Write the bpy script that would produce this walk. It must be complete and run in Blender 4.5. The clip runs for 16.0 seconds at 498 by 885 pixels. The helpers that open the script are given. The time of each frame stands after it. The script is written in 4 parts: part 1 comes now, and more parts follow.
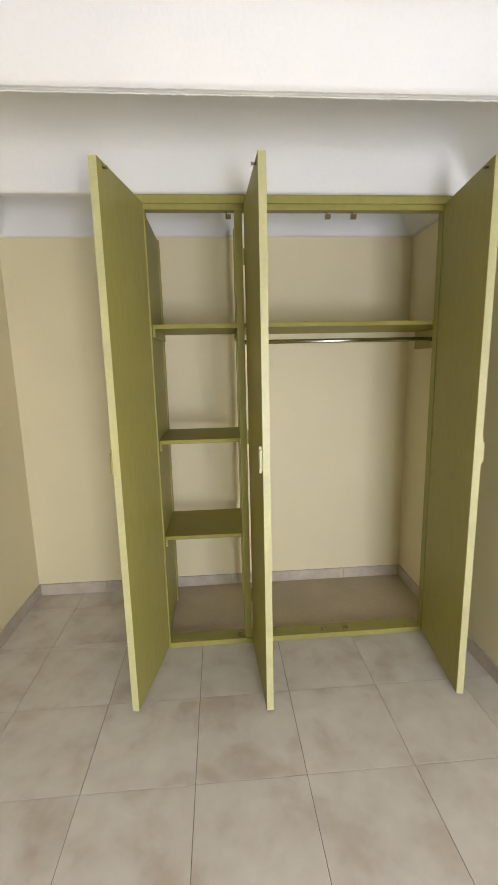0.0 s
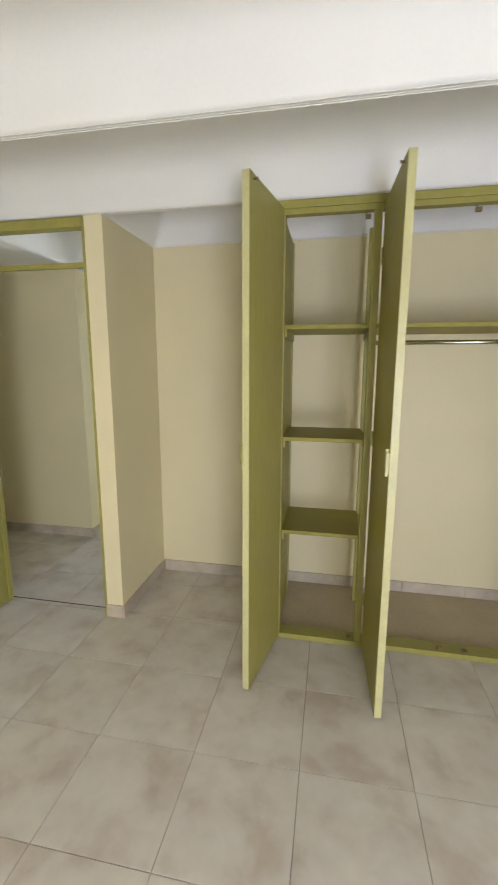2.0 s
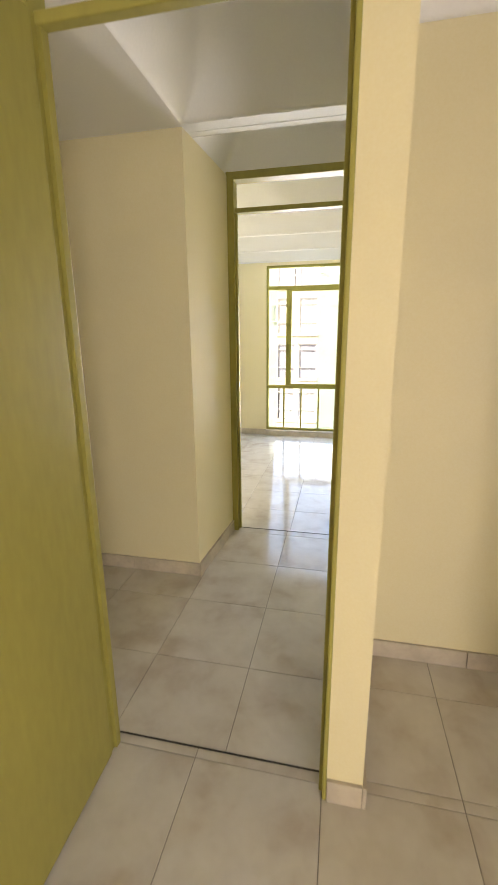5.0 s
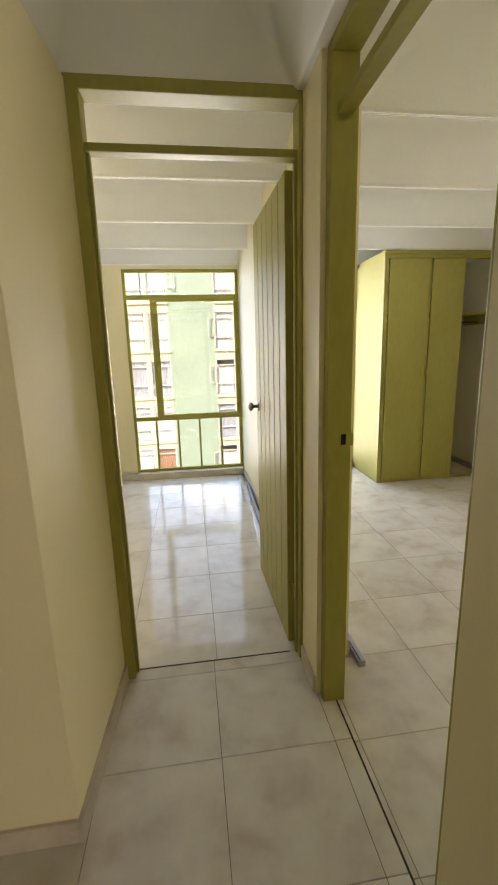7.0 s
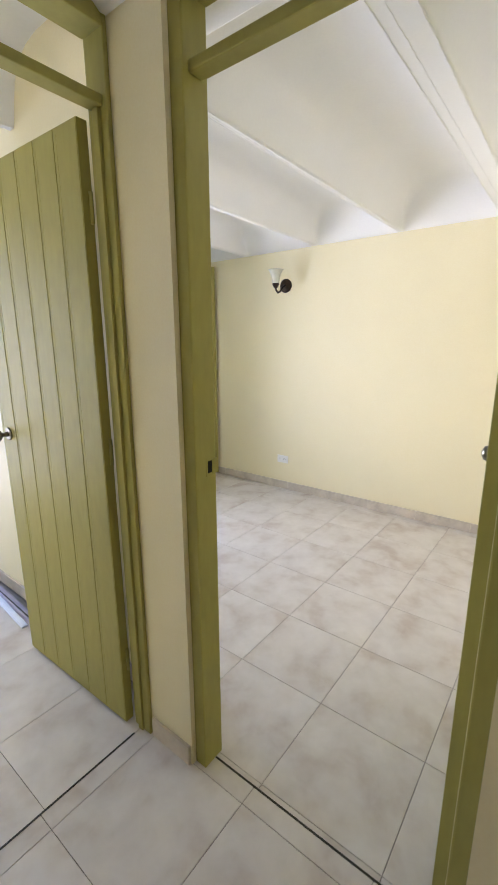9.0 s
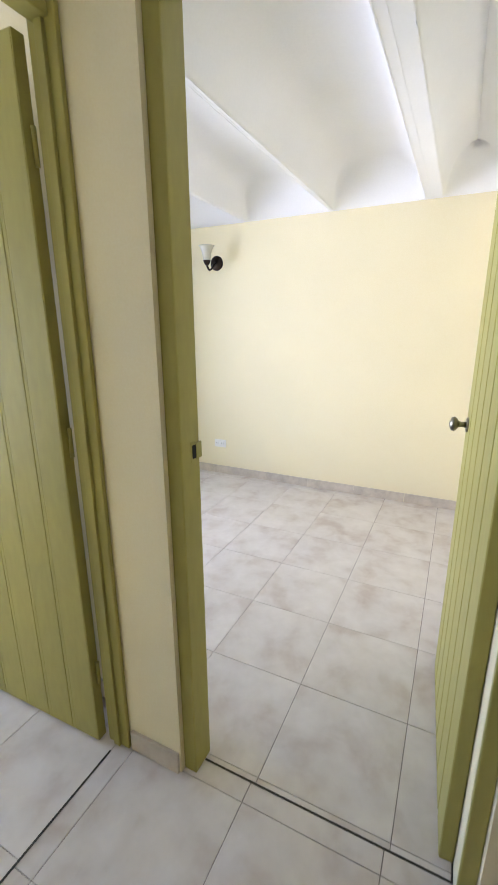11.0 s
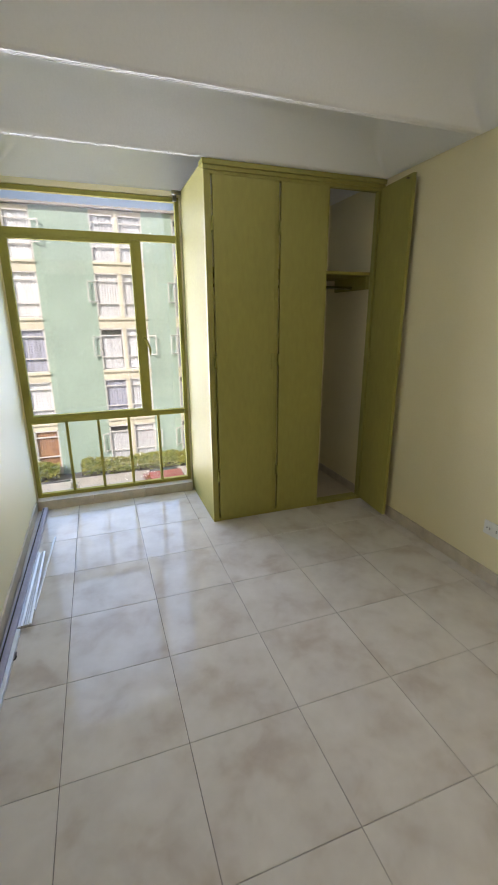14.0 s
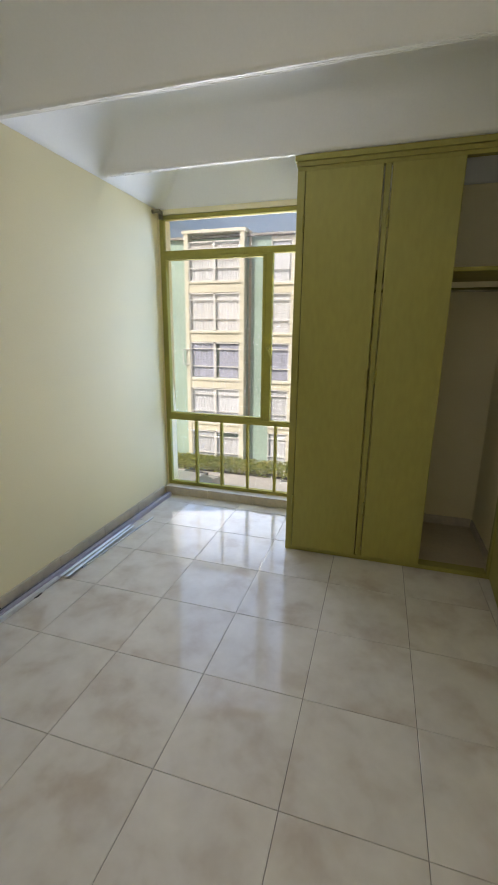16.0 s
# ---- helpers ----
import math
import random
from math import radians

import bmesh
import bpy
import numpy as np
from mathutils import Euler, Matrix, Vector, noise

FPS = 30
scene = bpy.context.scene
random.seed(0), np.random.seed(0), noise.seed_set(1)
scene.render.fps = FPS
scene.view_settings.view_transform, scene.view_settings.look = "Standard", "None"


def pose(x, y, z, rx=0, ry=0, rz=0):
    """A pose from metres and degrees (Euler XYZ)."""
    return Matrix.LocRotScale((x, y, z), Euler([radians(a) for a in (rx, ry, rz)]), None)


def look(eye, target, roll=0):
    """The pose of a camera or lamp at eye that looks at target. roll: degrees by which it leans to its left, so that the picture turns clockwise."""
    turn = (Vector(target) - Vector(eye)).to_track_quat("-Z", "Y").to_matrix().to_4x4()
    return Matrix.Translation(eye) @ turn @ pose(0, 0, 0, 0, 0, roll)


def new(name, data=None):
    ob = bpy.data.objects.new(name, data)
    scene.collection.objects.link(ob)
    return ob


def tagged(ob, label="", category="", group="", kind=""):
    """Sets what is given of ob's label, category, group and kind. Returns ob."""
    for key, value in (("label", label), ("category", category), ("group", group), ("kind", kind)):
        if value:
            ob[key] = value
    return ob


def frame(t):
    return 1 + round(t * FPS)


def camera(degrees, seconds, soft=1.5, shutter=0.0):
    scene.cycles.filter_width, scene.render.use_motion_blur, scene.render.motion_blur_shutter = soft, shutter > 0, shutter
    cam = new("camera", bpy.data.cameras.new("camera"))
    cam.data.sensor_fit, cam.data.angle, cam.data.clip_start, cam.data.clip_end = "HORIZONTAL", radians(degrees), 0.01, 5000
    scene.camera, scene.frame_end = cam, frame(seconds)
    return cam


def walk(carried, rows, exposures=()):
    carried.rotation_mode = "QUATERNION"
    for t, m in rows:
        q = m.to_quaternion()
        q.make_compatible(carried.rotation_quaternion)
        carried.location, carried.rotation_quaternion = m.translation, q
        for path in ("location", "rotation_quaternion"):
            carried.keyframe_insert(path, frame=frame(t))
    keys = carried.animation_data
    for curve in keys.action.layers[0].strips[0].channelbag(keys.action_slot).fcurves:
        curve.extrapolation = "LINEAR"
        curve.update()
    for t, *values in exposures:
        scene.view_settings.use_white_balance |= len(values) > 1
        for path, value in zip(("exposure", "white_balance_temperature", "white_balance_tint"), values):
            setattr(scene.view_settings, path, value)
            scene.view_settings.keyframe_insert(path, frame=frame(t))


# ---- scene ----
cam = camera(61.2, 16.0, 1.5, 0.3)
PATH = [
    (0, (0.129, 0.141, 1.448), (0.265, 2.105, 1.094), -1.3),
    (0.5, (0.151, -0.007, 1.471), (0.244, 1.964, 1.145), -0.8),
    (1, (0.156, -0.035, 1.471), (0.139, 1.939, 1.151), -0.5),
    (1.5, (0.13, 0.006, 1.465), (-0.061, 1.969, 1.136), -0.2),
    (2, (0.068, 0.091, 1.45), (-0.31, 2.023, 1.098), 0.1),
    (2.5, (-0.078, 0.236, 1.44), (-0.646, 2.114, 1.051), 0.2),
    (3, (-0.247, 0.39, 1.383), (-0.963, 2.21, 0.966), 0.0),
    (3.5, (-0.483, 0.591, 1.335), (-1.243, 2.384, 0.882), -0.0),
    (3.7, (-0.6, 0.682, 1.339), (-1.334, 2.484, 0.874), -0.1),
    (5.8, (-1.461, 1.621, 1.288), (-1.618, 3.555, 0.804), -0.5),
    (6, (-1.518, 1.749, 1.311), (-1.606, 3.688, 0.83), -0.5),
    (6.5, (-1.578, 2.002, 1.339), (-1.496, 3.95, 0.891), -1.1),
    (7, (-1.544, 2.228, 1.354), (-1.285, 4.164, 0.924), -1.6),
    (7.5, (-1.543, 2.413, 1.368), (-1.025, 4.295, 0.931), -2.0),
    (8, (-1.612, 2.623, 1.392), (-0.618, 4.3, 0.943), -1.9),
    (8.5, (-1.718, 2.73, 1.414), (-0.386, 4.155, 0.975), -1.1),
    (9, (-1.904, 2.756, 1.394), (-0.364, 3.949, 0.941), -0.2),
    (9.5, (-2.043, 2.783, 1.396), (-0.381, 3.781, 0.904), -0.0),
    (10, (-2.144, 2.84, 1.386), (-0.403, 3.676, 0.866), -0.3),
    (12.5, (-1.212, 3.227, 1.342), (0.393, 4.287, 0.795), -0.1),
    (13, (-0.963, 3.336, 1.373), (0.351, 4.735, 0.811), -0.1),
    (13.5, (-0.671, 3.427, 1.351), (0.284, 5.086, 0.774), -0.0),
    (14, (-0.39, 3.521, 1.357), (0.252, 5.329, 0.791), -0.3),
    (14.5, (-0.111, 3.561, 1.347), (0.239, 5.451, 0.796), 0.0),
    (15, (0.228, 3.555, 1.34), (0.295, 5.479, 0.799), 0.2),
    (15.5, (0.506, 3.656, 1.295), (0.274, 5.573, 0.775), 0.4),
    (16, (0.747, 3.697, 1.314), (0.185, 5.552, 0.82), 0.6),
]
walk(cam, [(t, look(eye, target, roll)) for t, eye, target, roll in PATH],
     exposures=[(0, 0.69, 6350, 13), (1.0, 0.54, 6200, 11), (2.5, 0.67, 6300, 12), (3.5, 0.90, 6300, 12), (5.8, 0.45, 8500, 18), (7, 0.13, 8300, 15), (8, 0.24, 7600, 19), (8.5, 0.45, 6900, 23),
                (9, 0.74, 6300, 24), (10, 0.94, 6100, 24), (12.5, 0.62, 5800, 25), (13.5, -0.17, 6750, 22), (14.5, -0.42, 7150, 16), (16, -0.50, 7150, 16)])
LIGHT_A, LIGHT_B, LIGHT_C = 54, 31, 42   # watts of daylight at the three windows

# ---- light ----
world = bpy.data.worlds.new("sky")
scene.world = world
world.use_nodes = True
wn = world.node_tree.nodes
sky = wn.new("ShaderNodeTexSky")
sky.sky_type, sky.sun_disc, sky.dust_density = "NISHITA", False, 2.5
sky.sun_elevation, sky.sun_rotation = radians(37), radians(215)
world.node_tree.links.new(sky.outputs[0], wn["Background"].inputs[0])
wn["Background"].inputs[1].default_value = 0.15

sun = new("sun", bpy.data.lights.new("sun", "SUN"))
sun.data.energy, sun.data.angle, sun.data.color = 5.0, radians(0.5), (1.0, 0.96, 0.9)
sun.matrix_world = look((-14, -20, 18.4), (0, 0, 0))


def window_light(x, y, z, wide, high, turn, watts, colour, tilt=0, spread=180):
    """Daylight entering through a window opening."""
    lamp = new("window_light", bpy.data.lights.new("window_light", "AREA"))
    lamp.data.shape, lamp.data.size, lamp.data.size_y = "RECTANGLE", wide, high
    lamp.data.energy, lamp.data.color = watts, colour
    lamp.data.spread = radians(spread)
    lamp.matrix_world = pose(x, y, z, 90 + tilt, 0, turn)
    return lamp


DAY, SUNLIT, SKY_BLUE = (0.875, 0.90, 1.0), (0.95, 0.965, 0.985), (0.36, 0.58, 1.0)
for wx, watts, blue, aim, turn, rise, spread in ((-0.33, LIGHT_C, 0.85, 189, 201, 11, 86), (-1.58, LIGHT_B, 0.88, 168, 163, 12, 76)):
    window_light(wx, 6.985, 1.12, 1.14, 2.07, aim, watts * blue, SKY_BLUE, -10, 160)      # open sky, down on to the floor
    window_light(wx, 6.995, 1.12, 1.14, 2.07, turn, watts * 0.80, SUNLIT, rise, spread)   # sunlit block and ground opposite, deep into the room
window_light(0.88, -2.04, 0.80, 0.88, 1.30, 0, LIGHT_A, DAY)


# ---- materials ----
def material(name, base, rough=0.5, metal=0.0, tone=0.06, scale=4.0, fine=60.0, bump=0.06, depth=0.004, coat=0.0,
             second=None, stretch=(1, 1, 1), island=0.0, spec=0.5):
    """A painted, fired or metal surface with broad blotches, fine grain and slight relief."""
    m = bpy.data.materials.new(name)
    m.use_nodes = True
    n, link = m.node_tree.nodes, m.node_tree.links.new
    b = n["Principled BSDF"]
    tex = n.new("ShaderNodeTexCoord")
    place = n.new("ShaderNodeMapping")
    place.inputs["Scale"].default_value = stretch
    link(tex.outputs["Object"], place.inputs[0])
    broad, grain = n.new("ShaderNodeTexNoise"), n.new("ShaderNodeTexNoise")
    broad.inputs["Scale"].default_value, broad.inputs["Detail"].default_value = scale, 5
    grain.inputs["Scale"].default_value, grain.inputs["Detail"].default_value = fine, 4
    link(place.outputs[0], broad.inputs["Vector"])
    link(place.outputs[0], grain.inputs["Vector"])
    ramp = n.new("ShaderNodeValToRGB")
    low = tuple(max(0, c * (1 - 2 * tone)) for c in base) if second is None else second
    ramp.color_ramp.elements[0].position, ramp.color_ramp.elements[0].color = 0.33, (*low, 1)
    ramp.color_ramp.elements[1].position, ramp.color_ramp.elements[1].color = 0.62, (*base, 1)
    link(broad.outputs["Fac"], ramp.inputs[0])
    mix = n.new("ShaderNodeMixRGB")
    mix.blend_type, mix.inputs[0].default_value = "OVERLAY", 0.12
    link(ramp.outputs[0], mix.inputs[1])
    link(grain.outputs["Fac"], mix.inputs[2])
    out = mix.outputs[0]
    if island:
        info = n.new("ShaderNodeObjectInfo")
        vary = n.new("ShaderNodeHueSaturation")
        span = n.new("ShaderNodeMapRange")
        span.inputs["To Min"].default_value, span.inputs["To Max"].default_value = 1 - island, 1 + island
        link(info.outputs["Random"], span.inputs[0])
        link(span.outputs[0], vary.inputs["Value"])
        link(out, vary.inputs["Color"])
        out = vary.outputs[0]
    link(out, b.inputs["Base Color"])
    rr = n.new("ShaderNodeMapRange")
    rr.inputs["To Min"].default_value, rr.inputs["To Max"].default_value = rough * 0.85, min(1, rough * 1.2)
    link(broad.outputs["Fac"], rr.inputs[0])
    link(rr.outputs[0], b.inputs["Roughness"])
    b.inputs["Metallic"].default_value = metal
    b.inputs["Specular IOR Level"].default_value = spec
    b.inputs["Coat Weight"].default_value = coat
    b.inputs["Coat Roughness"].default_value = 0.08
    bp = n.new("ShaderNodeBump")
    bp.inputs["Strength"].default_value, bp.inputs["Distance"].default_value = bump, depth
    link(grain.outputs["Fac"], bp.inputs["Height"])
    link(bp.outputs[0], b.inputs["Normal"])
    return m


def tile_material(name):
    """Glazed ceramic floor tile: pale grey-beige ground with soft brownish clouds, each tile its own cut of the pattern."""
    m = bpy.data.materials.new(name)
    m.use_nodes = True
    n, link = m.node_tree.nodes, m.node_tree.links.new
    b = n["Principled BSDF"]
    geo, info = n.new("ShaderNodeNewGeometry"), n.new("ShaderNodeObjectInfo")
    shift = n.new("ShaderNodeVectorMath")
    shift.operation = "SCALE"
    shift.inputs[0].default_value = (37, 53, 71)
    link(info.outputs["Random"], shift.inputs["Scale"])
    add = n.new("ShaderNodeVectorMath")
    link(geo.outputs["Position"], add.inputs[0])
    link(shift.outputs[0], add.inputs[1])
    cloud, vein = n.new("ShaderNodeTexNoise"), n.new("ShaderNodeTexNoise")
    for node, s, d, w in ((cloud, 6.0, 4, 0.25), (vein, 19, 6, 0.6)):
        node.inputs["Scale"].default_value, node.inputs["Detail"].default_value = s, d
        node.inputs["Distortion"].default_value = w
        link(add.outputs[0], node.inputs["Vector"])
    ramp = n.new("ShaderNodeValToRGB")
    e = ramp.color_ramp.elements
    e[0].position, e[0].color = 0.29, (0.545, 0.478, 0.42, 1)
    e[1].position, e[1].color = 0.66, (0.70, 0.662, 0.615, 1)
    mid = e.new(0.48)
    mid.color = (0.65, 0.608, 0.56, 1)
    link(cloud.outputs["Fac"], ramp.inputs[0])
    mix = n.new("ShaderNodeMixRGB")
    mix.blend_type, mix.inputs[0].default_value = "SOFT_LIGHT", 0.2
    link(ramp.outputs[0], mix.inputs[1])
    link(vein.outputs["Fac"], mix.inputs[2])
    link(mix.outputs[0], b.inputs["Base Color"])
    rr = n.new("ShaderNodeMapRange")
    rr.inputs["To Min"].default_value, rr.inputs["To Max"].default_value = 0.06, 0.14
    link(vein.outputs["Fac"], rr.inputs[0])
    link(rr.outputs[0], b.inputs["Roughness"])
    b.inputs["IOR"].default_value = 1.45
    b.inputs["Specular IOR Level"].default_value = 0.34
    bp = n.new("ShaderNodeBump")
    bp.inputs["Strength"].default_value, bp.inputs["Distance"].default_value = 0.05, 0.002
    link(cloud.outputs["Fac"], bp.inputs["Height"])
    link(bp.outputs[0], b.inputs["Normal"])
    return m


def glass_material(name, tint=(1, 1, 1), gloss=0.08):
    """Thin window glass: clear, with a faint gloss."""
    m = bpy.data.materials.new(name)
    m.use_nodes = True
    n, link = m.node_tree.nodes, m.node_tree.links.new
    n.remove(n["Principled BSDF"])
    clear, shine, mix = n.new("ShaderNodeBsdfTransparent"), n.new("ShaderNodeBsdfGlossy"), n.new("ShaderNodeMixShader")
    clear.inputs[0].default_value = (*tint, 1)
    shine.inputs["Roughness"].default_value = 0.02
    mix.inputs[0].default_value = gloss
    link(clear.outputs[0], mix.inputs[1])
    link(shine.outputs[0], mix.inputs[2])
    link(mix.outputs[0], n["Material Output"].inputs[0])
    return m


CREAM = material("cream_wall_paint", (0.815, 0.737, 0.49), 0.55, tone=0.02, scale=1.6, fine=140, bump=0.12, depth=0.002)
WHITE = material("white_ceiling_paint", (0.82, 0.825, 0.82), 0.55, tone=0.015, scale=2.0, fine=90, bump=0.2, depth=0.003)
GREEN = material("olive_enamel_paint", (0.368, 0.336, 0.092), 0.46, tone=0.05, scale=2.2, fine=45, bump=0.06, depth=0.002, spec=0.3,
                 stretch=(1, 1, 0.3))
FRAME = material("matte_olive_frame_paint", (0.36, 0.33, 0.09), 0.75, tone=0.06, scale=6, fine=60, bump=0.08, depth=0.002, spec=0.06)
GREEN_IN = material("olive_shelf_paint", (0.335, 0.295, 0.055), 0.5, spec=0.3, tone=0.05, scale=3.0, fine=70, bump=0.1, depth=0.002,
                    stretch=(0.2, 1, 1))
TILE = tile_material("glazed_floor_tile")
SKIRT = material("tile_baseboard", (0.60, 0.525, 0.425), 0.42, tone=0.1, scale=9, fine=50, bump=0.03, island=0.06)
GROUT = material("tile_grout", (0.20, 0.185, 0.165), 0.9, tone=0.15, scale=20, fine=200, bump=0.3)
DARK = material("dark_gap_strip", (0.045, 0.04, 0.03), 0.7, tone=0.2, scale=20, fine=100)
# near black, for the darkness inside a hole that isn't cut
HOLE_SHADE = material("hole_shade_black", (0.008, 0.007, 0.006), 0.95, tone=0.1, scale=40, fine=100)
STEEL = material("chrome_rail", (0.72, 0.72, 0.72), 0.2, metal=1.0, tone=0.03, scale=30, fine=200)
BRASS = material("worn_brass_catch", (0.32, 0.25, 0.13), 0.4, metal=1.0, tone=0.2, scale=60, fine=200)
BRONZE = material("dark_bronze", (0.035, 0.022, 0.015), 0.35, metal=0.7, tone=0.2, scale=40, fine=200)
NICKEL = material("aged_nickel_knob", (0.30, 0.28, 0.22), 0.3, metal=1.0, tone=0.15, scale=60, fine=200)
FROST = material("frosted_glass_shade", (0.54, 0.53, 0.43), 0.35, tone=0.05, scale=30, fine=200)
PLASTIC = material("white_plastic", (0.82, 0.81, 0.77), 0.35, tone=0.02, scale=30, fine=200)
LILAC = material("pale_lilac_vinyl", (0.40, 0.38, 0.49), 0.35, tone=0.06, scale=12, fine=90)
CEMENT = material("tan_cement_screed", (0.56, 0.475, 0.345), 0.7, tone=0.08, scale=3, fine=60, bump=0.1)
ALUMINIUM = material("aluminium_slat", (0.76, 0.79, 0.82), 0.3, metal=0.35, tone=0.06, scale=20, fine=90)
SIDE = material("pale_olive_enamel", (0.375, 0.345, 0.115), 0.6, spec=0.15, tone=0.04, scale=3, fine=70, bump=0.1, depth=0.002)
# lighter copy of the olive enamel, with the light on the edges in its colour
PALE = material("lit_olive_enamel", (0.57, 0.55, 0.28), 0.4, tone=0.04, scale=12, fine=90)
GLASS = glass_material("window_glass")
F_GREEN = material("green_facade_paint", (0.40, 0.565, 0.485), 0.8, tone=0.07, scale=0.5, fine=12, bump=0.2, depth=0.02)
F_CREAM = material("cream_facade_paint", (0.80, 0.79, 0.64), 0.8, tone=0.06, scale=1.0, fine=14, bump=0.2, depth=0.01)
F_WHITE = material("white_window_metal", (0.80, 0.82, 0.80), 0.5, tone=0.03, scale=5, fine=50)
F_ROOF = material("grey_roof_sheet", (0.42, 0.40, 0.37), 0.8, tone=0.15, scale=2, fine=20, bump=0.4, depth=0.02)
F_PIPE = material("beige_downpipe", (0.52, 0.44, 0.33), 0.6, tone=0.1, scale=3, fine=30)
CURTAIN = material("pale_net_curtain", (0.84, 0.87, 0.90), 0.9, tone=0.07, scale=1.4, fine=14, stretch=(6, 6, 0.4), island=0.12)
CURTAIN_B = material("blue_curtain", (0.56, 0.59, 0.72), 0.9, tone=0.12, scale=1.4, fine=14, stretch=(6, 6, 0.4))
CURTAIN_R = material("terracotta_curtain", (0.58, 0.33, 0.20), 0.9, tone=0.14, scale=1.4, fine=14, stretch=(6, 6, 0.4))
SHUTTER = material("white_blind", (0.62, 0.60, 0.56), 0.8, tone=0.06, scale=2, fine=20)
# grey that carries the dimness of the rooms behind the windows in its colour
DIM = material("room_shade_grey", (0.30, 0.30, 0.31), 0.9, tone=0.2, scale=1, fine=10)
LEAF = material("hedge_leaf", (0.22, 0.29, 0.055), 0.6, tone=0.3, scale=3, fine=20, second=(0.43, 0.41, 0.10))
STEM = material("hedge_stem", (0.12, 0.08, 0.05), 0.9, tone=0.2, scale=8, fine=60)
CONCRETE = material("pale_concrete_path", (0.62, 0.60, 0.56), 0.9, tone=0.1, scale=0.6, fine=18, bump=0.3, depth=0.01)
ASPHALT = material("asphalt_ground", (0.16, 0.155, 0.15), 0.95, tone=0.15, scale=0.7, fine=30, bump=0.4, depth=0.01)
CAR_RED = material("red_car_paint", (0.42, 0.03, 0.025), 0.25, tone=0.04, scale=2, fine=60, coat=1.0)
CAR_DARK = material("grey_car_paint", (0.36, 0.37, 0.36), 0.25, tone=0.04, scale=2, fine=60, coat=1.0)
CAR_PALE = material("pale_car_paint", (0.60, 0.59, 0.55), 0.3, tone=0.04, scale=2, fine=60, coat=1.0)
CAR_GLASS = material("car_glass", (0.03, 0.04, 0.045), 0.06, tone=0.02, scale=2, fine=60)
RUBBER = material("tyre_rubber", (0.025, 0.025, 0.025), 0.85, tone=0.1, scale=9, fine=60)


# ---- building blocks ----
def box(bm, x0, x1, y0, y1, z0, z1, m=None):
    vs = [bm.verts.new((x, y, z) if m is None else m @ Vector((x, y, z))) for x in (x0, x1) for y in (y0, y1) for z in (z0, z1)]
    for f in ((0, 1, 3, 2), (4, 6, 7, 5), (0, 4, 5, 1), (2, 3, 7, 6), (0, 2, 6, 4), (1, 5, 7, 3)):
        bm.faces.new([vs[i] for i in f])
    return vs


def boxes(rows, bevel=0.0):
    bm = bmesh.new()
    for r in rows:
        box(bm, *r)
    if bevel:
        bmesh.ops.bevel(bm, geom=bm.edges[:], offset=bevel, segments=2, profile=0.6, affect="EDGES")
    return bm


def prism(outline, z0, z1):
    bm = bmesh.new()
    lo, hi = [[bm.verts.new((x, y, z)) for x, y in outline] for z in (z0, z1)]
    bm.faces.new(lo[::-1])
    bm.faces.new(hi)
    for k in range(len(outline)):
        bm.faces.new((lo[k], lo[(k + 1) % len(lo)], hi[(k + 1) % len(lo)], hi[k]))
    return bm


def tube(bm, points, radius, sides=10, caps=True):
    """A round bar along points; radius is one number or one for each point."""
    pts = [Vector(p) for p in points]
    rings = []
    for i, p in enumerate(pts):
        ahead = (pts[min(i + 1, len(pts) - 1)] - pts[max(i - 1, 0)]).normalized()
        side = ahead.cross(Vector((0, 0, 1)) if abs(ahead.z) < 0.9 else Vector((1, 0, 0))).normalized()
        up = side.cross(ahead)
        r = radius if isinstance(radius, (int, float)) else radius[i]
        rings.append([bm.verts.new(p + r * (math.cos(a) * side + math.sin(a) * up)) for a in (2 * math.pi * k / sides for k in range(sides))])
    for a, b in zip(rings, rings[1:]):
        for k in range(sides):
            f = bm.faces.new((a[k], a[(k + 1) % sides], b[(k + 1) % sides], b[k]))
            f.smooth = True
    if caps:
        bm.faces.new(rings[0][::-1])
        bm.faces.new(rings[-1])
    return bm


def mesh_of(name, bm, mat):
    bmesh.ops.recalc_face_normals(bm, faces=bm.faces[:])
    me = bpy.data.meshes.new(name)
    bm.to_mesh(me)
    bm.free()
    me.materials.append(mat)
    return me


def part(name, bm, mat, parent=None, label=""):
    ob = new(name, mesh_of(name, bm, mat))
    ob.parent = parent
    if label:
        ob["label"] = label
    return ob


def structure(name, bm, mat, label, category):
    return tagged(part(name, bm, mat), label, category, kind="structure")


def thing(name, label, category, group="", at=(0, 0, 0), turn=0):
    ob = new(name)
    ob.matrix_world = pose(*at, 0, 0, turn)
    return tagged(ob, label, category, group)


# ---- walls ----
TOP = 2.20   # underside of the ceiling ribs
W = lambda name, rows, label="cream painted plaster wall with a tiled baseboard", mat=None: structure(name, boxes(rows), mat or CREAM, label, "wall")
W("wall_bedroom_right", [(1.36, 1.52, -1.9, 2.15, 0, TOP), (1.335, 1.52, 2.15, 2.79, 0, TOP)])
W("wall_bedroom_left", [(-2.09, -1.975, -1.9, 2.166, 0, TOP)])
W("wall_bedroom_rear", [(-2.09, 0.26, -2.05, -1.9, -0.1, 2.6), (1.34, 1.52, -2.05, -1.9, -0.1, 2.6), (0.26, 1.34, -2.05, -1.9, 2.165, 2.6),
                        (0.26, 1.34, -2.05, -1.9, -0.1, 0.07)])
W("wall_alcove_back", [(-1.09, 1.6, 2.79, 2.836, 0, TOP)])
